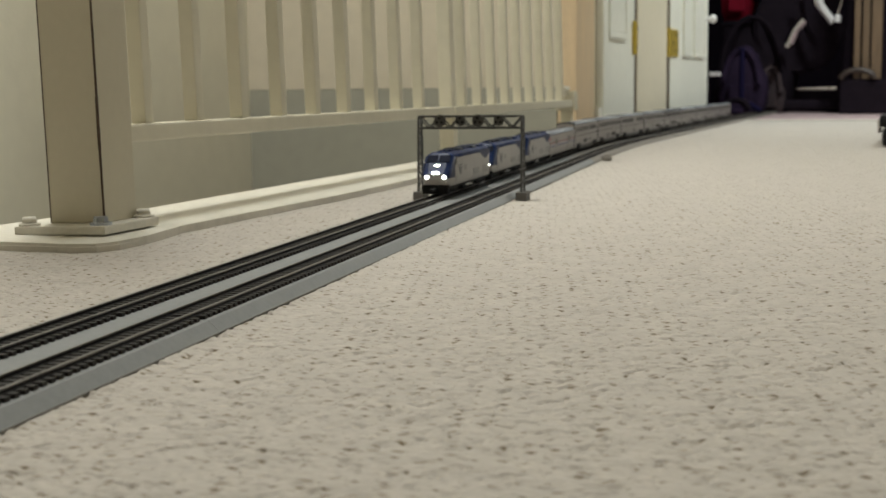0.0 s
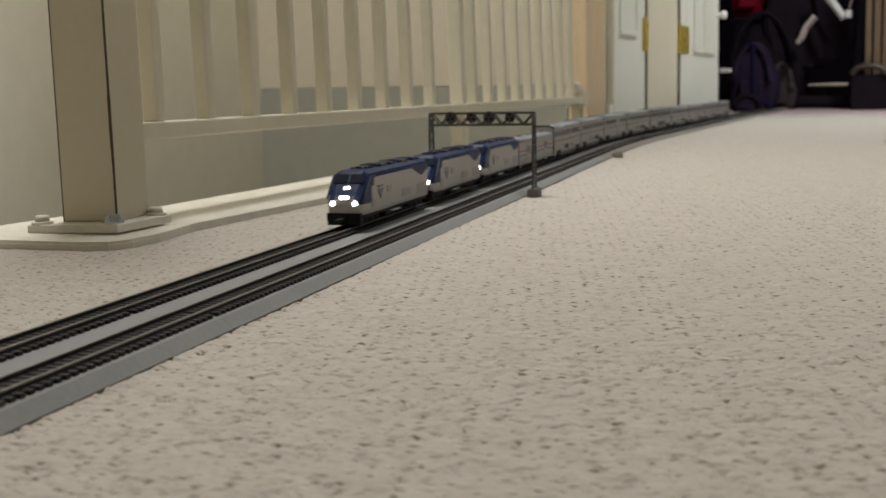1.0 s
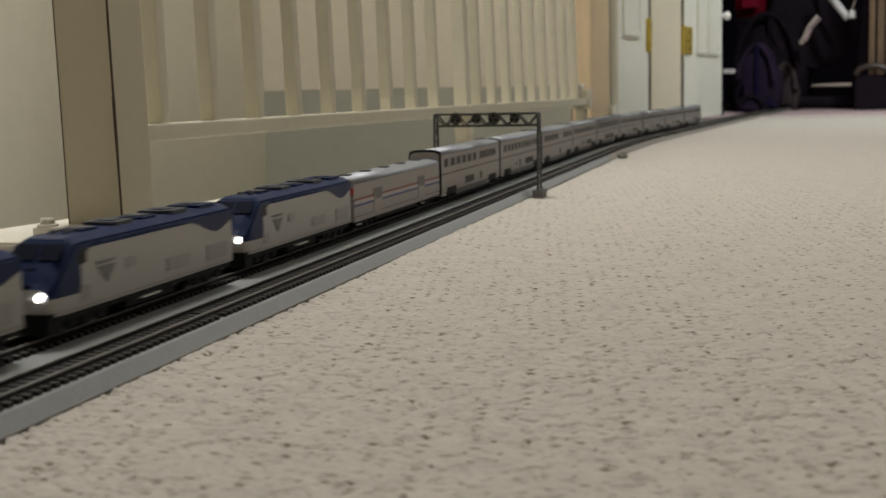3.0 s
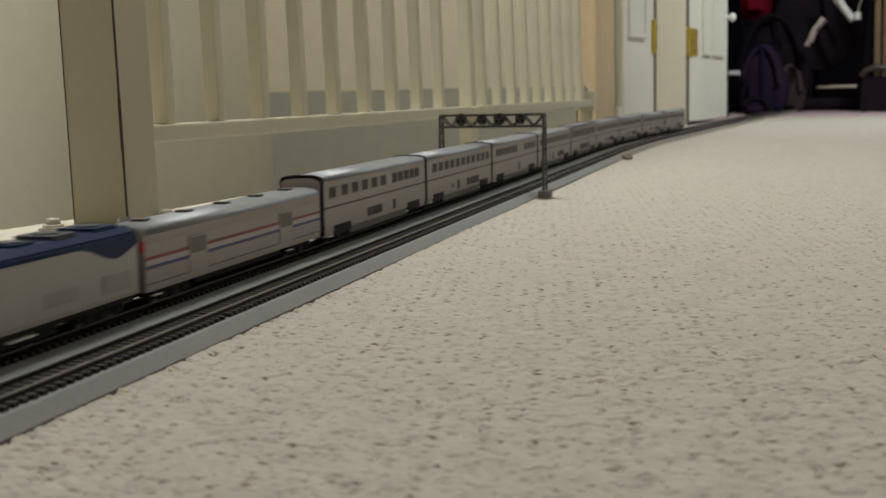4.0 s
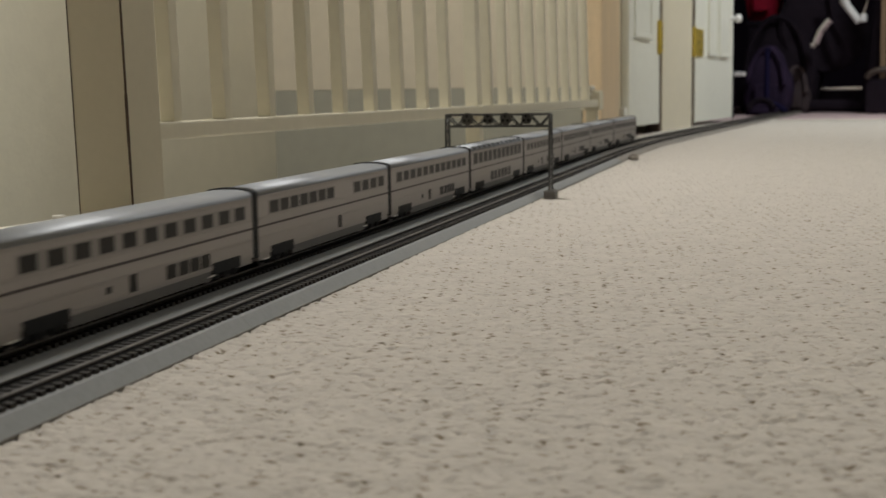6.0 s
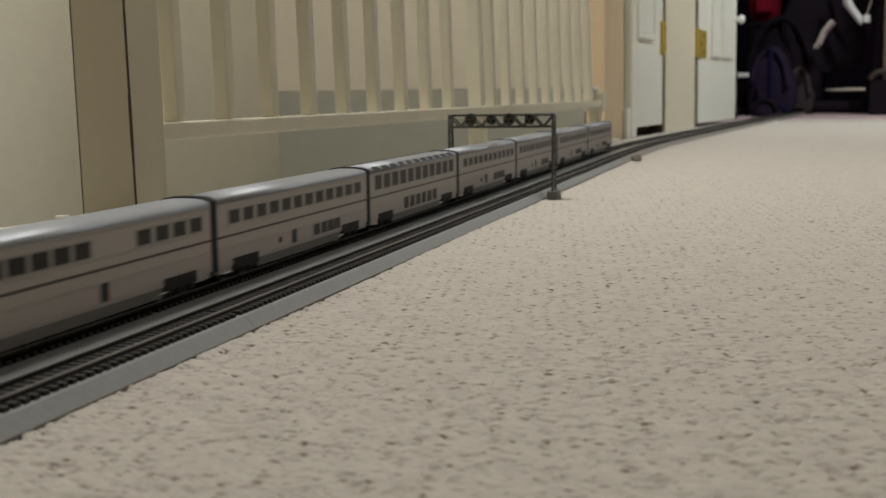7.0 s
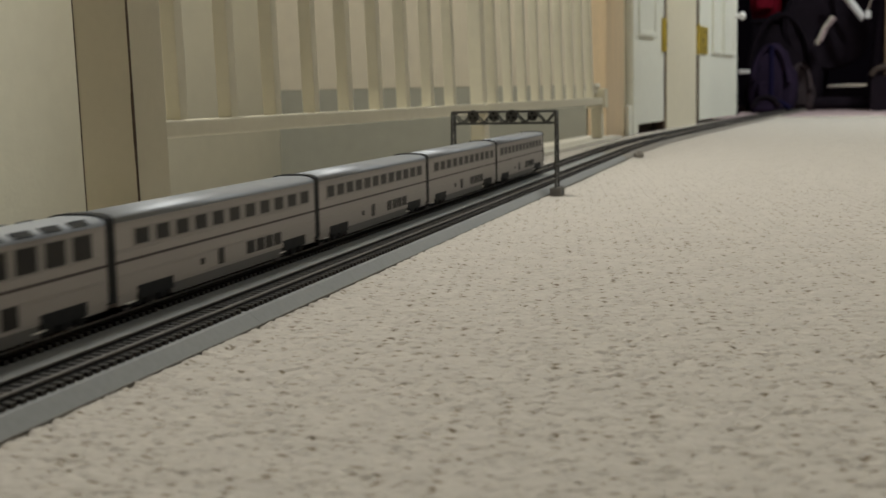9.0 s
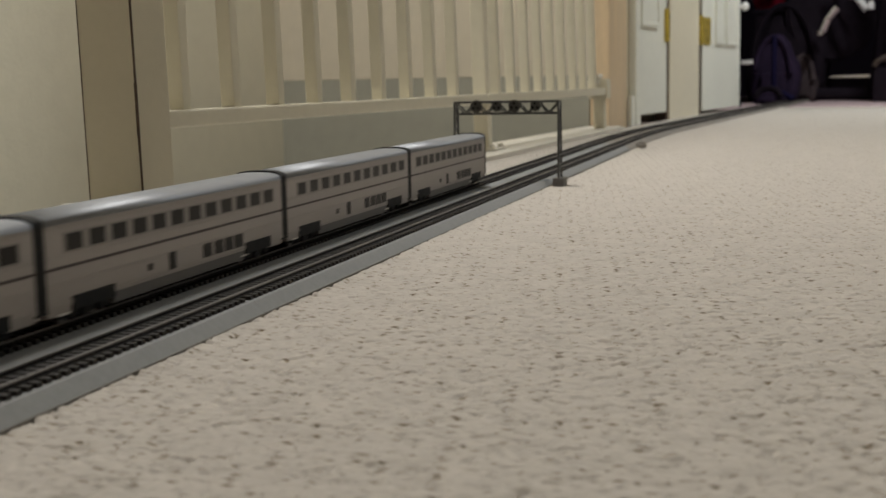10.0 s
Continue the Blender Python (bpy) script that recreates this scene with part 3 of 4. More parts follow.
# ---- signal gantry ----
def gantry():
    root = thing("signal_gantry", "dark grey plastic model signal gantry spanning both tracks", "signal gantry")
    root.matrix_world = Matrix.Translation((-0.5205, 1.486, 0)) @ Matrix.Rotation(TA + 0.02, 4, "Z")
    h, top = 0.0613, 0.0970
    for side in (-1, 1):
        x = side * h
        foot = part("foot_block", box(x - 0.0065, x + 0.0065, -0.0145, 0.0145, -0.002, 0.009, 0.0012), GANTRY_FOOT, root, "brown grey concrete-like block")
        for y0, y1 in ((-0.0115, -0.0075), (0.0115, 0.0075)):
            part("leg", bar((x, y0, 0.009), (x, y1, top), 0.0024), GANTRY, root)
        n = 7
        for k in range(n):
            za, zb = 0.012 + (top - 0.014) * k / n, 0.012 + (top - 0.014) * (k + 1) / n
            ya, yb = (0.0113 - 0.0037 * k / n), (0.0113 - 0.0037 * (k + 1) / n)
            sg = 1 if k % 2 else -1
            part("brace", bar((x, sg * ya, za), (x, -sg * yb, zb), 0.0013), GANTRY, root)
            part("rung", bar((x, -ya, za), (x, ya, za), 0.0012), GANTRY, root)
    for y in (-0.0075, 0.0075):
        for z in (0.0835, top):
            part("chord", bar((-h, y, z), (h, y, z), 0.0024), GANTRY, root)
        n = 10
        for k in range(n):
            xa, xb = -h + 2 * h * k / n, -h + 2 * h * (k + 1) / n
            za, zb = (0.0835, top) if k % 2 else (top, 0.0835)
            part("diagonal", bar((xa, y, za), (xb, y, zb), 0.0016), GANTRY, root)
    for k in range(11):
        x = -h + 2 * h * k / 10
        for z in (0.0835, top):
            part("cross_bar", bar((x, -0.0075, z), (x, 0.0075, z), 0.0012), GANTRY, root)
    for f, r in ((0.215, 0.0070), (0.415, 0.0060), (0.585, 0.0070), (0.785, 0.0060)):
        x = -h + 2 * h * f
        pts = [(r * math.cos(t), 0.0922 + r * 1.05 * math.sin(t)) for t in (2 * math.pi * i / 16 for i in range(16))]
        head = part("signal_head", plate([(x + u, v) for u, v in pts], "y", (-0.0115, -0.0090)), HEADGREY, root, "round black signal head")
        for du, dv in ((0, 0.0032), (-0.0028, -0.0018), (0.0028, -0.0018)):
            part("hood", rod((x + du, -0.0115, 0.0922 + dv), (x + du, -0.0145, 0.0922 + dv), 0.0015, 8), BLACK, head)
        part("bracket", box(x - 0.0015, x + 0.0015, -0.0090, 0.0075, 0.086, 0.0985), GANTRY, head)
    return root


gantry()


# ---- the train: local y runs to the rear, z = 0 at the rail's top ----
HW = 0.0165


def section(hw, z0, zs, zt, steps=11):
    """A car's outline: upright sides from z0 to zs, a rounded roof up to zt."""
    pts = [(-hw, z0), (hw, z0), (hw, zs)]
    for k in range(1, steps):
        a = math.pi * k / steps
        pts.append((hw * (abs(math.cos(a)) ** 0.66) * (1 if math.cos(a) > 0 else -1), zs + (zt - zs) * math.sin(a) ** 0.8))
    return pts + [(-hw, zs)]


def shell(pts, y0, y1, bm=None):
    return loft([[(x, y, z) for x, z in pts] for y in (y0, y1)], bm)


def truck(root, y, wheelbase, r=0.0052):
    bm = box(-0.0125, 0.0125, y - wheelbase / 2 - 0.007, y + wheelbase / 2 + 0.007, 0.0035, 0.0085, 0.0008)
    for side in (-1, 1):
        box(side * 0.0115 - 0.0014, side * 0.0115 + 0.0014, y - wheelbase / 2 - 0.009, y + wheelbase / 2 + 0.009, 0.0028, 0.0082, 0.0008, bm)
        for e in (-1, 1):
            box(side * 0.0128 - 0.0012, side * 0.0128 + 0.0012, y + e * wheelbase / 2 - 0.003, y + e * wheelbase / 2 + 0.003, 0.0028, 0.0070, 0.0005, bm)
        box(side * 0.0128 - 0.0012, side * 0.0128 + 0.0012, y - 0.004, y + 0.004, 0.0022, 0.0060, 0.0005, bm)
    t = part("truck", bm, BLACK, root, "black truck frame")
    for e in (-1, 1):
        if e < 0 and r < 0.0054:
            for side in (-1, 1):
                # added plate, pale so that it reads as a glint on the truck
                part("step_glint", box(side * 0.0156 - 0.0013, side * 0.0156 + 0.0013, y - wheelbase / 2 - 0.016, y - wheelbase / 2 - 0.006, 0.0060, 0.0066, 0.0001), GLINT, t, "pale plate added for a glint at the truck")
        for side in (-1, 1):
            part("wheel", rod((side * 0.0066, y + e * wheelbase / 2, r), (side * 0.0088, y + e * wheelbase / 2, r), r, 18), RAIL, t, "bright metal wheel")
    return t


def coupler(root, y0, y1):
    part("coupler", box(-0.002, 0.002, min(y0, y1), max(y0, y1), 0.0055, 0.0085, 0.0005), BLACK, root)


PANES = {}


def pane(root, w, h, y, z, side, x=HW, mat=None, name="window", depth=0.00035):
    """A flush pane on one side of a car; alike panes share their mesh."""
    mat = mat or GLASS
    key = (round(w, 5), round(h, 5), mat.name, name, depth)
    m = pose(side * x, y, z)
    if key not in PANES:
        PANES[key] = part(name, box(-depth, depth, -w / 2, w / 2, -h / 2, h / 2, 0.00012), mat, root)
        PANES[key].matrix_basis = m
        return PANES[key]
    return again(PANES[key], m, root)


def coach(upper, lower, label, lounge=False, doors=(), last=False):
    """A two-level coach: upper and lower are window centres along its length, from -1 to 1."""
    root = thing("double_deck_coach", label, "model coach", "passenger cars of the model train")
    half = 0.1462
    zs, zt, z0 = 0.0486, 0.0531, 0.0095
    body = part("body", shell(section(HW, z0, zs, zt), -half, half), STAIN, root, "brushed grey metal body")
    bm = shell([(x * 1.012, z + 0.0003) for x, z in section(HW, zs - 0.0004, zs, zt)], -half + 0.0006, half - 0.0006)
    roof = part("roof", bm, STAINROOF, root, "smooth grey roof", True)
    # skirt between the trucks
    part("skirt", box(-HW + 0.0005, HW - 0.0005, -0.083, 0.083, 0.0036, 0.0097, 0.0006), SKIRT, root, "dark grey skirt")
    for e in (-1, 1):
        part("end_skirt", box(-HW + 0.0005, HW - 0.0005, e * 0.1345 - 0.0105, e * 0.1345 + 0.0105, 0.0060, 0.0097, 0.0004), STAIN, root)
        ya, yb = sorted((e * (half - 0.0002), e * (half + 0.0040)))
        d = shell([(x * 1.01, z + (0.0012 if z > 0.03 else 0)) for x, z in section(HW, 0.0085, zs, zt)], ya, yb)
        part("diaphragm", d, BLACK, root, "black rubber end diaphragm")
        bm = box(-HW * 0.55, HW * 0.55, e * (half + 0.0022) - 0.0023, e * (half + 0.0022) + 0.0024, 0.010, 0.040, 0.0014)
        part("gangway", bm, BLACK, root)
        ya, yb = sorted((e * (half + 0.0040), e * (half + 0.0043)))
        part("end_wall", shell([(x * 0.93, z - (0.0012 if z > 0.03 else -0.001)) for x, z in section(HW, 0.0095, zs, zt)], ya, yb), STAIN, root, "grey end wall")
        truck(root, e * 0.107, 0.029)
        coupler(root, e * half, e * (half + 0.0042))
        for side in (-1, 1):
            xx = side * (HW - 0.0002)
            # flat black plate paints the truck opening's shade onto the body side
            part("recess_shade", plate([(e * 0.1035 - 0.0205, 0.0070), (e * 0.1035 + 0.0205, 0.0070), (e * 0.1035 + 0.0205, 0.0138), (e * 0.1035 - 0.0205, 0.0138)], "x", (xx - 0.00065, xx + 0.00065)), BLACK, root, "black plate standing for the shaded opening over the truck")
    for side in (-1, 1):
        x = side * (HW + 0.00012)
        part("stripe", box(x - 0.0002, x + 0.0002, -half + 0.001, half - 0.001, 0.0276, 0.0290), STRIPEDARK, root, "thin dark stripe")
        for z in (0.0110, 0.0478):
            part("rib", box(x - 0.0003, x + 0.0003, -half + 0.001, half - 0.001, z, z + 0.0005), STAIN, root)
        for k, z in enumerate((0.0328, 0.0340, 0.0465, 0.0472, 0.0200, 0.0212)):
            part("flute", box(x - 0.00022, x + 0.00022, -half + 0.001, half - 0.001, z, z + 0.0004), STAIN, root)
        runs = [[upper[0], upper[0]]]
        for u in upper[1:]:
            if u - runs[-1][1] > 0.22:
                runs.append([u, u])
            runs[-1][1] = u
        for a, b in runs:
            lo, hi = (0.0334, 0.0466) if lounge else (0.0346, 0.0446)
            part("window_band", box(x - 0.0003, x + 0.0001, a * half - 0.0095, b * half + 0.0095, lo, hi, 0.0001), BAND, root, "darker band round the windows")
        for u in upper:
            if lounge:
                pane(root, 0.0172, 0.0118, u * half, 0.0400, side)
            else:
                pane(root, 0.0150, 0.0080, u * half, 0.0396, side)
        for u, w, h in lower:
            pane(root, w * 1.25, h * 1.2, u * half, 0.0165, side)
        for u in doors:
            dr = pane(root, 0.0085, 0.0150, u * half, 0.0175, side, mat=SKIRT, name="door", depth=0.0003)
            pane(root, 0.0035, 0.0040, u * half, 0.0215, side, x=HW + 0.0003)
    if lounge:
        for u in upper:
            for side in (-1, 1):
                w = part("roof_window", box(-0.0022, 0.0020, -0.0078, 0.0078, -0.0004, 0.0002, 0.0001), BLACK, root, "dark curved roof window")
                w.matrix_basis = pose(side * 0.0150, u * half, 0.0517, 0, side * 36, 0)
    if last:
        part("tail_door", box(-0.0052, 0.0052, half + 0.0038, half + 0.0045, 0.012, 0.034, 0.0003), SKIRT, root)
    return root


def spread(a, b, n):
    return [a + (b - a) * k / (n - 1) for k in range(n)]


def baggage_car():
    root = thing("baggage_car", "grey baggage car with red, white and blue stripes", "model baggage car", "passenger cars of the model train")
    half = 0.1418
    zs, zt, z0 = 0.0400, 0.0452, 0.0088
    hw = HW - 0.0004
    part("body", shell(section(hw, z0, zs, zt), -half, half), STAIN, root)
    bm = shell([(x * 1.012, z + 0.0003) for x, z in section(hw, zs - 0.0004, zs, zt)], -half + 0.0006, half - 0.0006)
    part("roof", bm, STAINROOF, root, "rounded grey roof", True)
    for side in (-1, 1):
        x = side * (hw + 0.00015)
        for z0s, z1s, m, nm in ((0.0262, 0.0281, RED, "red_stripe"), (0.0232, 0.0262, WHITE, "white_stripe"), (0.0212, 0.0232, STRIPEBLUE, "blue_stripe")):
            part(nm, box(x - 0.0002, x + 0.0002, -half + 0.001, half - 0.001, z0s, z1s), m, root)
        part("sill", box(x - 0.0003, x + 0.0003, -half + 0.001, half - 0.001, 0.0128, 0.0134), SKIRT, root)
        for u in (-0.52, 0.50):
            dr = part("sliding_door", box(x - 0.0004, x + 0.0004, u * half - 0.0125, u * half + 0.0125, 0.0125, 0.0338, 0.0003), STAIN, root, "plain grey sliding door")
            part("door_window", box(x - 0.0005, x + 0.0005, u * half - 0.0115, u * half + 0.0115, 0.0235, 0.0330, 0.0002), DOORDARK, dr)
        for z in (0.0345, 0.0360, 0.0375):
            part("flute", box(x - 0.0002, x + 0.0002, -half + 0.001, half - 0.001, z, z + 0.0005), STAIN, root)
    part("underframe", box(-0.012, 0.012, -0.07, 0.07, 0.0040, 0.0089, 0.001), BLACK, root)
    for k in range(5):
        y = (-0.8 + 0.4 * k) * half
        bm = box(-0.0045, 0.0045, y - 0.0040, y + 0.0040, zt - 0.0006, zt + 0.0018, 0.0006)
        part("roof_vent", bm, SKIRT, root, "low roof ventilator")
    for side in (-1, 1):
        part("marker", box(side * 0.0150 - 0.0012, side * 0.0150 + 0.0012, -half - 0.0010, -half + 0.0012, 0.0310, 0.0372, 0.0004), MARKER, root, "red marker lamp")
    for e in (-1, 1):
        part("diaphragm", box(-0.010, 0.010, e * (half + 0.0018) - 0.0018, e * (half + 0.0018) + 0.0018, 0.0085, 0.040, 0.0012), BLACK, root)
        truck(root, e * 0.103, 0.029)
        coupler(root, e * half, e * (half + 0.0042))
    return root


def locomotive(leading):
    root = thing("diesel_locomotive", "blue and silver model diesel locomotive with sloped nose" + (" and lit headlights" if leading else ""), "model locomotive", "locomotives of the model train")
    half, hw = 0.1090, HW
    zr = 0.0470

    def ring(y, top, wide, z0=0.0105, flat=0.62):
        c = 0.18 * top if top < 0.03 else 0.0065
        return [(x, y, z) for x, z in ((-wide, z0), (wide, z0), (wide, 0.0192), (wide, max(0.0196, top - c)), (wide * 0.94, max(z0 + 0.005, top - c * 0.45)), (wide * flat, top), (-wide * flat, top), (-wide * 0.94, max(z0 + 0.005, top - c * 0.45)), (-wide, max(0.0196, top - c)), (-wide, 0.0192))]

    rings = [ring(-half, 0.0240, hw * 0.80), ring(-half + 0.0035, 0.0268, hw * 0.90), ring(-half + 0.0075, 0.0310, hw * 0.95), ring(-half + 0.0235, 0.0462, hw), ring(-half + 0.028, zr, hw), ring(half - 0.001, zr, hw), ring(half, zr - 0.0008, hw * 0.99)]
    bm = loft(rings)
    for f in bm.faces:
        c = f.calc_center_median()
        front = c.y < -half + 0.026
        f.material_index = 1 if (c.z > 0.0412 or (front and (c.z > 0.0195 or abs(f.normal.y) > 0.5))) else 0
    body = part("body", bm, (SILVER, BLUE), root, "silver body with blue roof and cab")
    bm = box(-hw * 0.78, hw * 0.78, -half - 0.0006, -half + 0.0006, 0.0120, 0.0188, 0.0006)
    part("nose_panel", bm, SILVER, root, "grey lower nose")
    # windscreens lie on the sloped cab front
    slope = math.degrees(math.atan2(0.0462 - 0.0310, 0.016))
    for side in (-1, 1):
        w = part("windscreen", box(-0.0062, 0.0062, -0.0052, 0.0052, -0.0004, 0.0004, 0.0002), CABGLASS, root)
        w.matrix_basis = pose(side * 0.0070, -half + 0.0168, 0.0402, slope, 0, 0)
        x = side * (hw + 0.0002)
        part("cab_window", plate([(-half + 0.0235, 0.0335), (-half + 0.0330, 0.0335), (-half + 0.0330, 0.0405), (-half + 0.0275, 0.0405)], "x", (x - 0.0004, x + 0.0004)), GLASS, root)
        # blue paint: cab sweep, upper band with a swelling towards the rear
        low = [(-half + 0.0025 + 0.0385 * t, 0.0200 + 0.0225 * t ** 0.82) for t in spread(0, 1, 9)]
        up = [(-half + 0.0412, 0.0428), (-half + 0.0237, 0.0425), (-half + 0.0080, 0.0285), (-half + 0.0032, 0.0235)]
        part("blue_cab_panel", plate([(y, z) for y, z in low if y > -half + 0.0032] + up, "x", (x - 0.0003, x + 0.0003)), BLUE, root)
        low = []
        for t in spread(0, 1, 22):
            y = -half + 0.046 + (2 * half - 0.0465) * t
            bulge = 0.0085 * math.exp(-((t - 0.86) / 0.13) ** 2)
            low.append((y, 0.0412 - bulge + 0.0008 * math.sin(t * 5)))
        part("blue_band", plate(low + [(half - 0.0005, 0.0428), (-half + 0.046, 0.0428)], "x", (x - 0.0003, x + 0.0003)), BLUE, root)
        part("sill_stripe", box(x - 0.0003, x + 0.0003, -half + 0.006, half - 0.001, 0.0117, 0.0124), LOCOGREY, root)
        for y, w, z0g, z1g in ((-0.028, 0.012, 0.0245, 0.0305), (0.030, 0.030, 0.0165, 0.0235), (0.085, 0.030, 0.0150, 0.0245), (-0.078, 0.010, 0.0145, 0.022)):
            part("grille", box(x - 0.0003, x + 0.0003, y - w / 2, y + w / 2, z0g, z1g, 0.0002), LOCOGREY, root)
        # plain shape in place of the emblem
        part("emblem", plate([(-0.064, 0.0295), (-0.046, 0.0295), (-0.055, 0.0205)], "x", (x - 0.0003, x + 0.0004)), EMBLEM, root, "grey triangular emblem")
        part("emblem_bar", plate([(-0.066, 0.0325), (-0.046, 0.0325), (-0.048, 0.0308), (-0.064, 0.0308)], "x", (x - 0.0003, x + 0.0004)), EMBLEM, root)
        # lamps
        lamp = LIT
        d = part("ditch_light", rod((side * 0.0098, -half - 0.0012, 0.0205), (side * 0.0098, -half + 0.0015, 0.0205), 0.0018, 14), lamp, root, "lit white ditch light")
    bm = box(-0.0042, 0.0042, -0.0005, 0.0014, -0.0017, 0.0017, 0.0009)
    h = part("headlight", bm, LIT if leading else CABGLASS, root, "lit white twin headlight" if leading else "unlit twin headlight")
    h.matrix_basis = pose(0, -half + 0.0010, 0.0250, -20, 0, 0)
    h = part("top_light", box(-0.0030, 0.0030, -0.0006, 0.0006, -0.0012, 0.0012, 0.0006), LIT if leading else CABGLASS, root, "lit white lamp under the windscreen" if leading else "unlit lamp under the windscreen")
    h.matrix_basis = pose(0, -half + 0.0098, 0.0327, -48, 0, 0)
    # pilot, frame, tank
    part("pilot", plate([(-0.0145, 0.0020), (0.0145, 0.0020), (0.0150, 0.0122), (-0.0150, 0.0122)], "y", (-half - 0.0014, -half + 0.010)), BLACK, root, "black pilot")
    part("frame", box(-hw * 0.93, hw * 0.93, -half + 0.004, half - 0.002, 0.0075, 0.0107, 0.0005), BLACK, root)
    tank = box(-0.0135, 0.0135, -0.030, 0.030, 0.0025, 0.0085, 0.0015)
    part("fuel_tank", tank, BLACK, root)
    for side in (-1, 1):
        # added plate, its pale colour stands for a glint by the tank
        part("tank_glint", box(side * 0.0150 - 0.0016, side * 0.0150 + 0.0016, -0.016, 0.006, 0.0060, 0.0068, 0.0002), GLINT, root, "pale plate added for a glint at the tank")
    for e in (-1, 1):
        truck(root, e * 0.074, 0.031, 0.0056)
        coupler(root, e * half, e * (half + (0.0035 if e > 0 else 0.0220)))
    part("gangway", box(-0.007, 0.007, half, half + 0.0022, 0.012, 0.036, 0.001), BLACK, root)
    # roof equipment
    for k, (y, a, b, r) in enumerate(((-0.052, 0.007, 0.010, 0.0012), (-0.020, 0.010, 0.013, 0.0022), (0.012, 0.009, 0.012, 0.0015), (0.046, 0.011, 0.014, 0.0022), (0.086, 0.011, 0.016, 0.0018))):
        bm = box(-a, a, y - b * 0.75, y + b * 0.75, zr - 0.0008, zr + r, 0.0006)
        v = part("roof_hatch", bm, BLUE if k % 2 == 0 else ROOFDARK, root)
        part("roof_fan", rod((0, y, zr + r), (0, y, zr + r + 0.0006), 0.007, 18), ROOFDARK, v)
    for x in (-0.004, 0.004):
        part("horn", rod((x, -half + 0.036, zr + 0.0012), (x, -half + 0.044, zr + 0.0012), 0.0011, 8, None, 0.0006), ROOFDARK, root)
    return root


LOW5 = [(0.19, 0.0095, 0.0066), (0.30, 0.0095, 0.0066), (0.40, 0.0095, 0.0066), (0.50, 0.0095, 0.0066), (-0.12, 0.0065, 0.0080), (-0.30, 0.004, 0.003)]
LOW7 = [(u, 0.0105, 0.0085) for u in spread(-0.27, 0.40, 6)]
TRAIN = []
for k in range(3):
    TRAIN.append((locomotive(k == 0), 0.2440, 0.074))
TRAIN.append((baggage_car(), 0.3010, 0.103))
SLEEPER_U, COACH_U = spread(-0.80, 0.86, 11), spread(-0.82, 0.84, 12)
TRAIN.append((coach([-0.86] + spread(-0.66, 0.06, 5) + spread(0.30, 0.80, 5), [(-0.22, 0.010, 0.006), (-0.12, 0.010, 0.006), (-0.02, 0.010, 0.006), (0.28, 0.006, 0.007)], "grey two-level coach with uneven window groups"), 0.3010, 0.107))
TRAIN.append((coach(SLEEPER_U, LOW5, "grey two-level coach with a row of small windows"), 0.3010, 0.107))
TRAIN.append((coach(spread(-0.80, -0.02, 7) + spread(0.42, 0.86, 4), [(0.12, 0.006, 0.008)], "grey two-level dining coach with two window groups"), 0.3010, 0.107))
TRAIN.append((coach(COACH_U, LOW5, "grey two-level coach with a row of small windows"), 0.3010, 0.107))
TRAIN.append((coach(spread(-0.84, 0.84, 11), LOW7, "grey two-level lounge coach with tall and roof windows", lounge=True), 0.3010, 0.107))
for k in range(4):
    TRAIN.append((coach(COACH_U if k % 2 else SLEEPER_U, LOW5, "grey two-level coach with a row of small windows" if k < 3 else "grey two-level coach at the train's end", last=k == 3), 0.3010, 0.107))

# where the joint behind the baggage car stands, in metres along the line
SEAM_AT = [(0, 2.445), (0.5, 2.263), (1, 2.078), (1.5, 1.893), (2, 1.705), (2.5, 1.516), (4, 0.946), (4.5, 0.759), (5, 0.573), (5.5, 0.3865),
           (7, -0.169), (7.5, -0.3545), (8, -0.537), (8.5, -0.719), (9, -0.9015), (9.5, -1.087), (10, -1.2727)]


def on_wheels(s, pivot):
    a, _ = on_track(s - pivot, FAR_TRACK)
    b, _ = on_track(s + pivot, FAR_TRACK)
    m = (a + b) / 2
    return pose(m.x, m.y, RAIL_TOP, 0, 0, math.degrees(math.atan2(-(b - a).x, (b - a).y)))


def motions():
    at = -(3 * 0.2440 + 0.3010)
    for car, length, pivot in TRAIN:
        shift = 0.0173 if length < 0.3 else 0.0044 if car.name.startswith("baggage") else 0.0
        middle = at + length / 2 + shift
        walk(car, [(t, on_wheels(q + middle, pivot)) for t, q in SEAM_AT])
        at += length


# ---- the dark room at the end ----
def low_chest():
    c = thing("low_chest", "low black chest with a metal edge on the room's carpet", "chest")
    part("body", box(-0.85, -0.50, 6.75, 7.15, -0.004, 0.098, 0.006), CLOTH_BLACK, c)
    part("edge", box(-0.845, -0.515, 6.740, 6.752, 0.100, 0.116, 0.003), CHROME, c, "shiny metal edge")
    part("lid", box(-0.85, -0.50, 6.753, 7.15, 0.099, 0.114, 0.003), CLOTH_BLACK, c)


def arch(pts, r, seg=8):
    """One bent tube through the points."""
    rings = []
    for k, p in enumerate(pts):
        d = (Vector(pts[min(k + 1, len(pts) - 1)]) - Vector(pts[max(k - 1, 0)])).normalized()
        a = d.cross(Vector((0, 1, 0))).normalized()
        b = d.cross(a)
        rings.append([Vector(p) + (a * math.cos(2 * math.pi * i / seg) + b * math.sin(2 * math.pi * i / seg)) * r for i in range(seg)])
    return loft(rings)


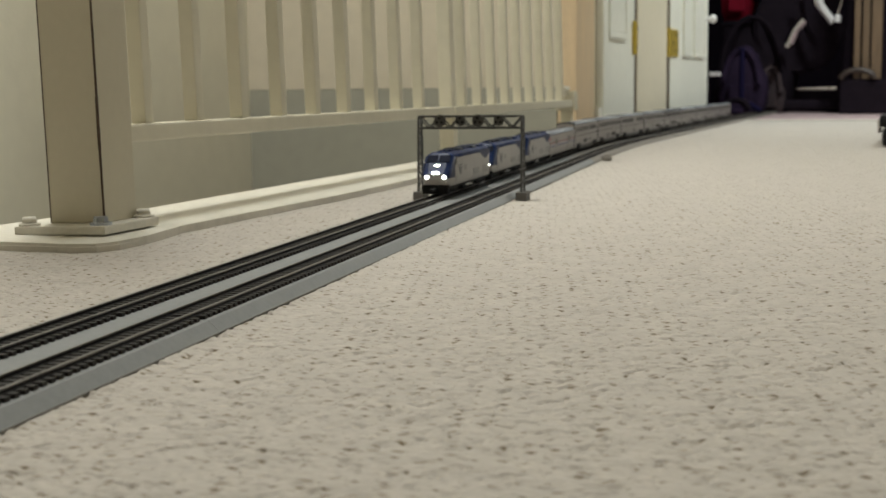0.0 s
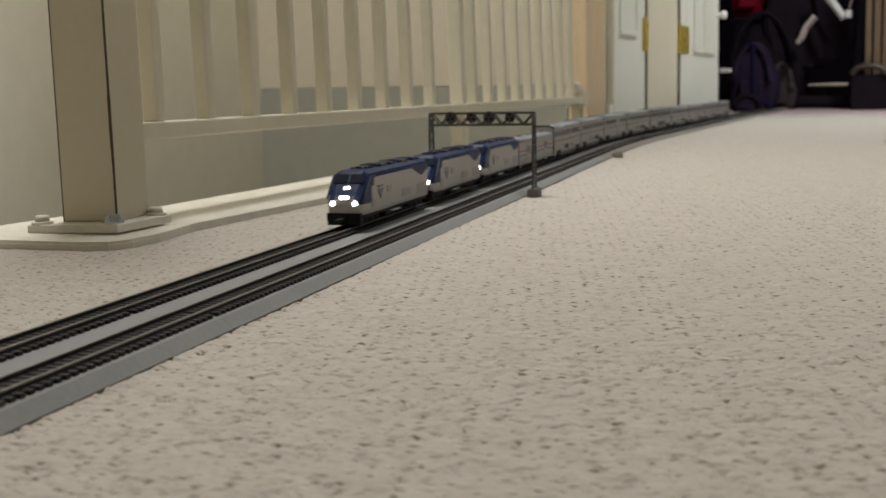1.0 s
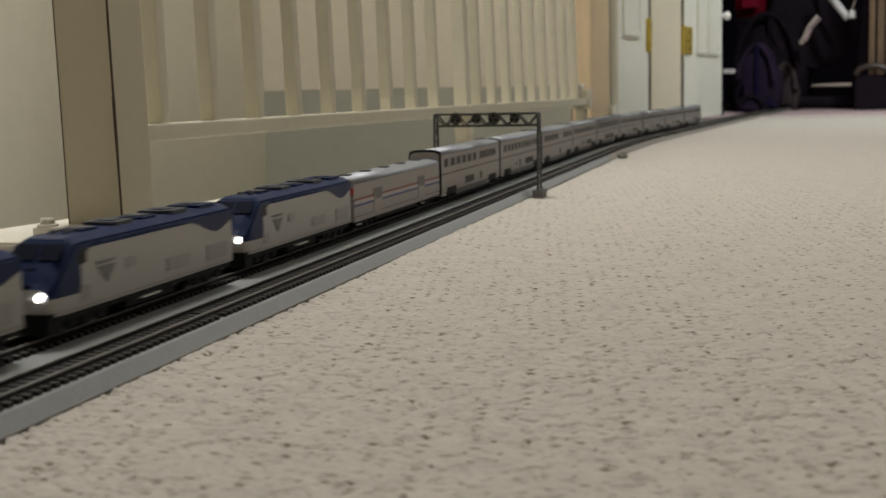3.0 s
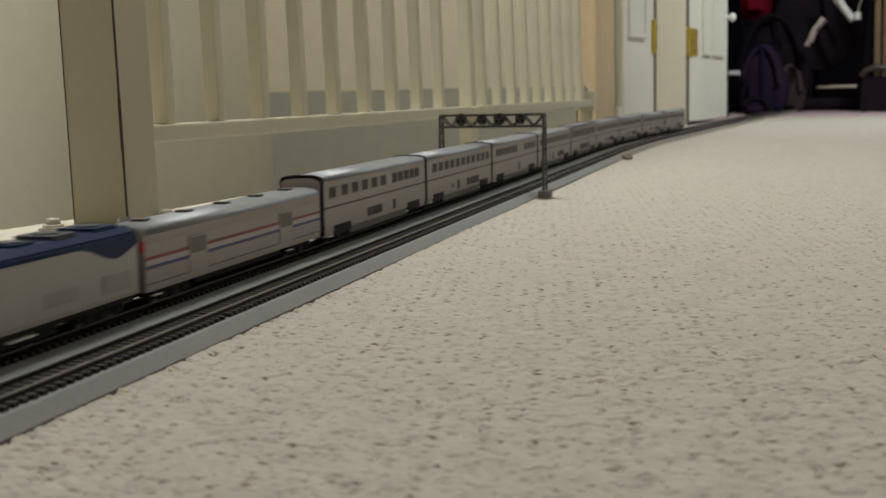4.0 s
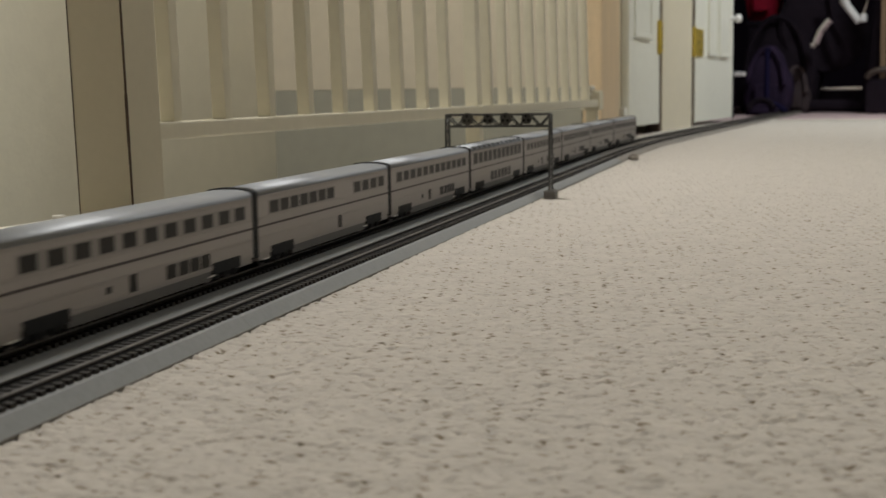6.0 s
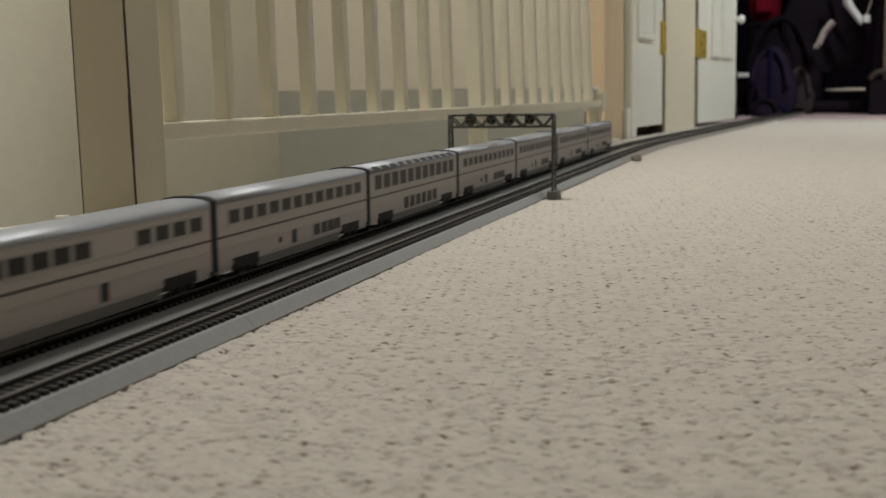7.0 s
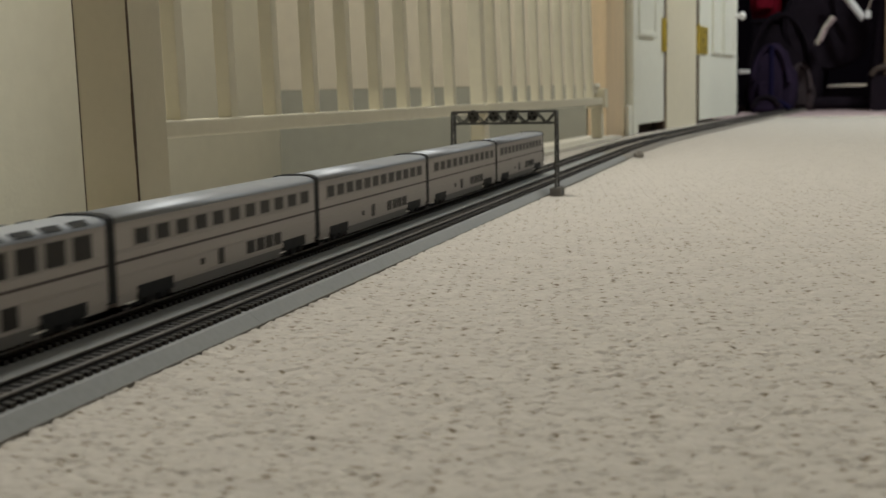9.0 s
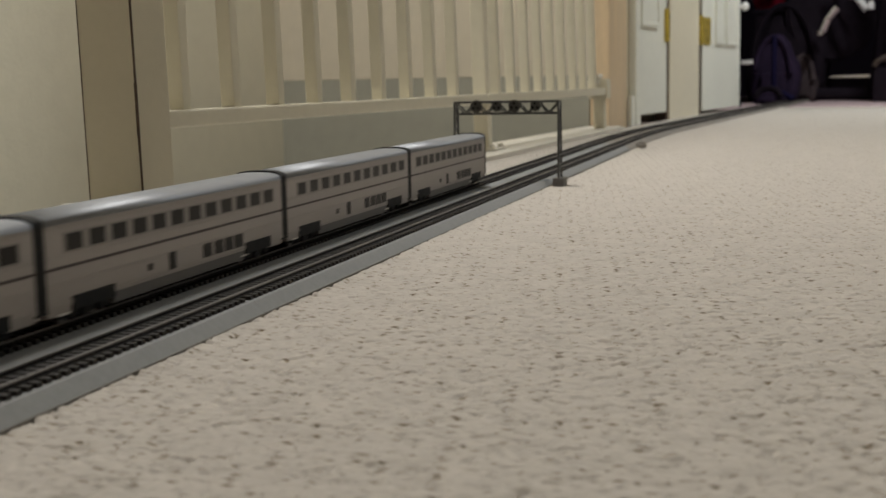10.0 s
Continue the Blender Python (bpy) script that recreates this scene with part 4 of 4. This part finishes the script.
def soft_bag(name, label, category, mat, x0, x1, y0, y1, z0, z1, lean=0.0, handle=None):
    """A slumped cloth bag, with seams, a flap and a handle."""
    root = thing(name, label, category)
    bm = box(-0.5, 0.5, -0.5, 0.5, 0, 1)
    bmesh.ops.subdivide_edges(bm, edges=bm.edges[:], cuts=6, use_grid_fill=True)
    for v in bm.verts:
        x, y, z = v.co
        r = 1 - 0.22 * abs(2 * z - 0.9) ** 3
        sq = 1 - 0.16 * (abs(2 * x) ** 3 + abs(2 * y) ** 3) / 2
        wav = 0.05 * noise.noise(Vector((x * 3 + x0 * 9, y * 3, z * 4)))
        zz = z * (1 - 0.35 * abs(2 * x) ** 3) + wav * z
        v.co = Vector(((x0 + x1) / 2 + (x * r * sq + wav + lean * z) * (x1 - x0), (y0 + y1) / 2 + y * r * sq * (y1 - y0), z0 + zz * (z1 - z0)))
    part("body", bm, mat, root, "", True)
    cx, w = (x0 + x1) / 2 + lean * (x1 - x0) * 0.5, (x1 - x0)
    pts = [(cx + 0.36 * w * math.cos(a), y0 - 0.006 + 0.02 * math.sin(a), z0 + (z1 - z0) * (0.35 + 0.62 * math.sin(a))) for a in spread(0.15, math.pi - 0.15, 14)]
    bm = arch(pts, 0.013)
    part("strap", bm, handle or mat, root, "padded shoulder strap")
    part("pocket", box(cx - 0.22 * w, cx + 0.22 * w, y0 - 0.016, y0 + 0.02, z0 + 0.12 * (z1 - z0), z0 + 0.45 * (z1 - z0), 0.008), mat, root)
    return root


def tube(points, r, bm=None):
    for p, q in zip(points, points[1:]):
        bm = rod(p, q, r, 10, bm)
    return bm


def exercise_bike():
    root = thing("exercise_bike", "black exercise bike with silver cranks in the dark room", "exercise bike")
    wheel = bmesh.new()
    bmesh.ops.create_cone(wheel, cap_ends=True, segments=36, radius1=0.22, radius2=0.22, depth=0.07)
    bmesh.ops.bevel(wheel, geom=wheel.edges[:], offset=0.012, segments=2, affect="EDGES")
    wheel.transform(pose(-0.70, 6.62, 0.40, 90, 0, 24))
    part("flywheel_cover", wheel, CLOTH_BLACK, root, "black plastic flywheel cover")
    part("crank", tube([(-0.712, 6.36, 0.315), (-0.690, 6.36, 0.370), (-0.648, 6.36, 0.422)], 0.021), CHROME, root, "silver crank arm")
    part("pedal", box(-0.728, -0.700, 6.31, 6.37, 0.292, 0.318, 0.006), CHROME, root)
    part("frame_tube", tube([(-0.62, 6.40, 0.60), (-0.575, 6.40, 0.48), (-0.52, 6.40, 0.405)], 0.017), PALE, root, "pale frame tube")
    part("frame_tube", tube([(-0.63, 6.50, 0.60), (-0.61, 6.50, 0.50), (-0.555, 6.50, 0.43)], 0.012), CHROME, root)
    part("pedal", box(-0.512, -0.486, 6.34, 6.40, 0.405, 0.44, 0.006), PALE, root)
    part("pedal_strap", tube([(-0.50, 6.35, 0.44), (-0.485, 6.35, 0.49), (-0.475, 6.35, 0.55)], 0.006), CHROME, root)
    part("stabiliser", tube([(-0.95, 6.45, 0.03), (-0.45, 6.60, 0.03)], 0.028), CLOTH_BLACK, root)
    part("upright", tube([(-0.70, 6.6, 0.55), (-0.74, 6.62, 1.05)], 0.03), CLOTH_BLACK, root)
    part("seat_post", tube([(-0.50, 6.66, 0.05), (-0.42, 6.70, 0.85)], 0.028), CLOTH_BLACK, root)
    part("seat", box(-0.56, -0.30, 6.60, 6.82, 0.85, 0.92, 0.03), CLOTH_BLACK, root)
    part("handlebar", tube([(-0.92, 6.58, 1.06), (-0.74, 6.60, 1.08), (-0.56, 6.58, 1.06)], 0.016), CLOTH_BLACK, root)
    return root


def wooden_stand():
    root = thing("wooden_stand", "brown wooden stand with upright boards and a dark bowed rail", "stand")
    for x0, x1, y in ((-0.418, -0.392, 6.25), (-0.384, -0.352, 6.27), (-0.345, -0.300, 6.25)):
        part("upright_board", box(x0, x1, y, y + 0.02, 0.150, 0.90, 0.004), WOOD, root)
    for x in (-0.44, -0.29):
        part("leg", box(x - 0.014, x + 0.014, 6.40, 6.43, -0.004, 0.90, 0.004), CLOTH_BLACK, root)
    part("top", box(-0.46, -0.27, 6.24, 6.44, 0.901, 0.925, 0.005), WOOD, root)
    pts = [(-0.397 + 0.072 * math.cos(a), 6.225, 0.150 + 0.040 * math.sin(a)) for a in spread(0.0, math.pi, 12)]
    part("bowed_rail", arch(pts, 0.013), DARKWOOD, root, "dark bowed rail")
    part("lower_box", box(-0.475, -0.25, 6.235, 6.39, -0.004, 0.149, 0.01), CLOTH_BLACK, root)
    return root


def folding_stand():
    root = thing("folding_stand", "dark navy metal stand in front of the backpack", "stand")
    part("upright", rod((-0.884, 6.10, 0.04), (-0.884, 6.10, 0.280), 0.012, 12), NAVY, root)
    part("cap", rod((-0.884, 6.10, 0.281), (-0.884, 6.10, 0.292), 0.015, 12), NAVY, root)
    for dx in (-0.075, 0.09):
        pts = [(-0.884 + dx * k / 6, 6.10 - 0.03 * k / 6, 0.050 - 0.040 * (k / 6) ** 2) for k in range(7)]
        part("foot", arch(pts, 0.013), NAVY, root, "curved foot")
    return root


low_chest()
soft_bag("backpack", "slumped purple cloth backpack on the pink carpet", "backpack", CLOTH_PURPLE, -1.02, -0.79, 6.22, 6.42, -0.004, 0.30, 0.0)
soft_bag("grey_bag", "slumped grey cloth bag beside the purple backpack", "bag", CLOTH_GREY, -0.865, -0.735, 6.44, 6.60, -0.004, 0.215, 0.0)
soft_bag("duffel_bag", "dark blue cloth bag lying on the pink carpet", "bag", CLOTH_PURPLE, -0.97, -0.82, 6.02, 6.14, -0.004, 0.065, 0.0, CLOTH_BLACK)
soft_bag("black_bag", "large black bag behind the backpack", "bag", CLOTH_BLACK, -1.12, -0.72, 6.50, 6.90, -0.004, 0.46, 0.1)
box_stand = thing("storage_box", "tall black storage box with a red bag on top", "storage box")
part("body", box(-1.10, -0.84, 6.92, 7.25, -0.004, 0.425, 0.01), CLOTH_BLACK, box_stand)
part("lid", box(-1.11, -0.83, 6.91, 7.26, 0.426, 0.45, 0.006), CLOTH_BLACK, box_stand)
soft_bag("blue_bag", "dark blue cloth bag beside the red one on a black box", "bag", NAVY, -0.945, -0.845, 6.94, 7.22, 0.45, 0.80, 0.0)
soft_bag("red_bag", "bright red cloth bag standing on a black box", "bag", CLOTH_RED, -1.13, -0.95, 6.94, 7.22, 0.45, 0.85, 0.0)
exercise_bike()
wooden_stand()
folding_stand()
lamp_foot = thing("white_bracket", "small white plastic bracket near the floor", "bracket")
part("body", box(-0.945, -0.900, 5.60, 5.63, 0.166, 0.184, 0.004), PALE, lamp_foot)
part("stem", box(-0.960, -0.9455, 5.60, 5.63, -0.004, 0.19, 0.004), CLOTH_BLACK, lamp_foot)

# black case that stands by the hallway's other wall
case = thing("black_case", "black plastic case with a shiny grey buckle on the carpet", "case")
part("body", box(-0.132, 0.06, 2.95, 3.40, -0.002, 0.038, 0.010), BLACK, case)
part("lid", box(-0.138, 0.065, 2.945, 3.405, 0.0385, 0.066, 0.010), BLACK, case)
part("buckle", box(-0.1445, -0.1385, 3.02, 3.10, 0.024, 0.052, 0.002), CHROME, case, "shiny grey buckle")


# ---- ceiling lamps ----
def ceiling_lamp(x, y, r=0.19):
    root = thing("ceiling_lamp", "round lit ceiling lamp with a white rim, out of view", "ceiling lamp", "ceiling lamps of hallway and stairs")
    part("rim", rod((x, y, 2.42), (x, y, 2.45), r, 32), DOORWHITE, root)
    part("diffuser", rod((x, y, 2.40), (x, y, 2.42), r - 0.02, 32), DIFFUSER, root, "glowing diffuser")


ceiling_lamp(-0.95, 1.50, 0.36)
# fixture added out of view to carry the hall fill light
ceiling_lamp(0.45, 4.70)

motions()
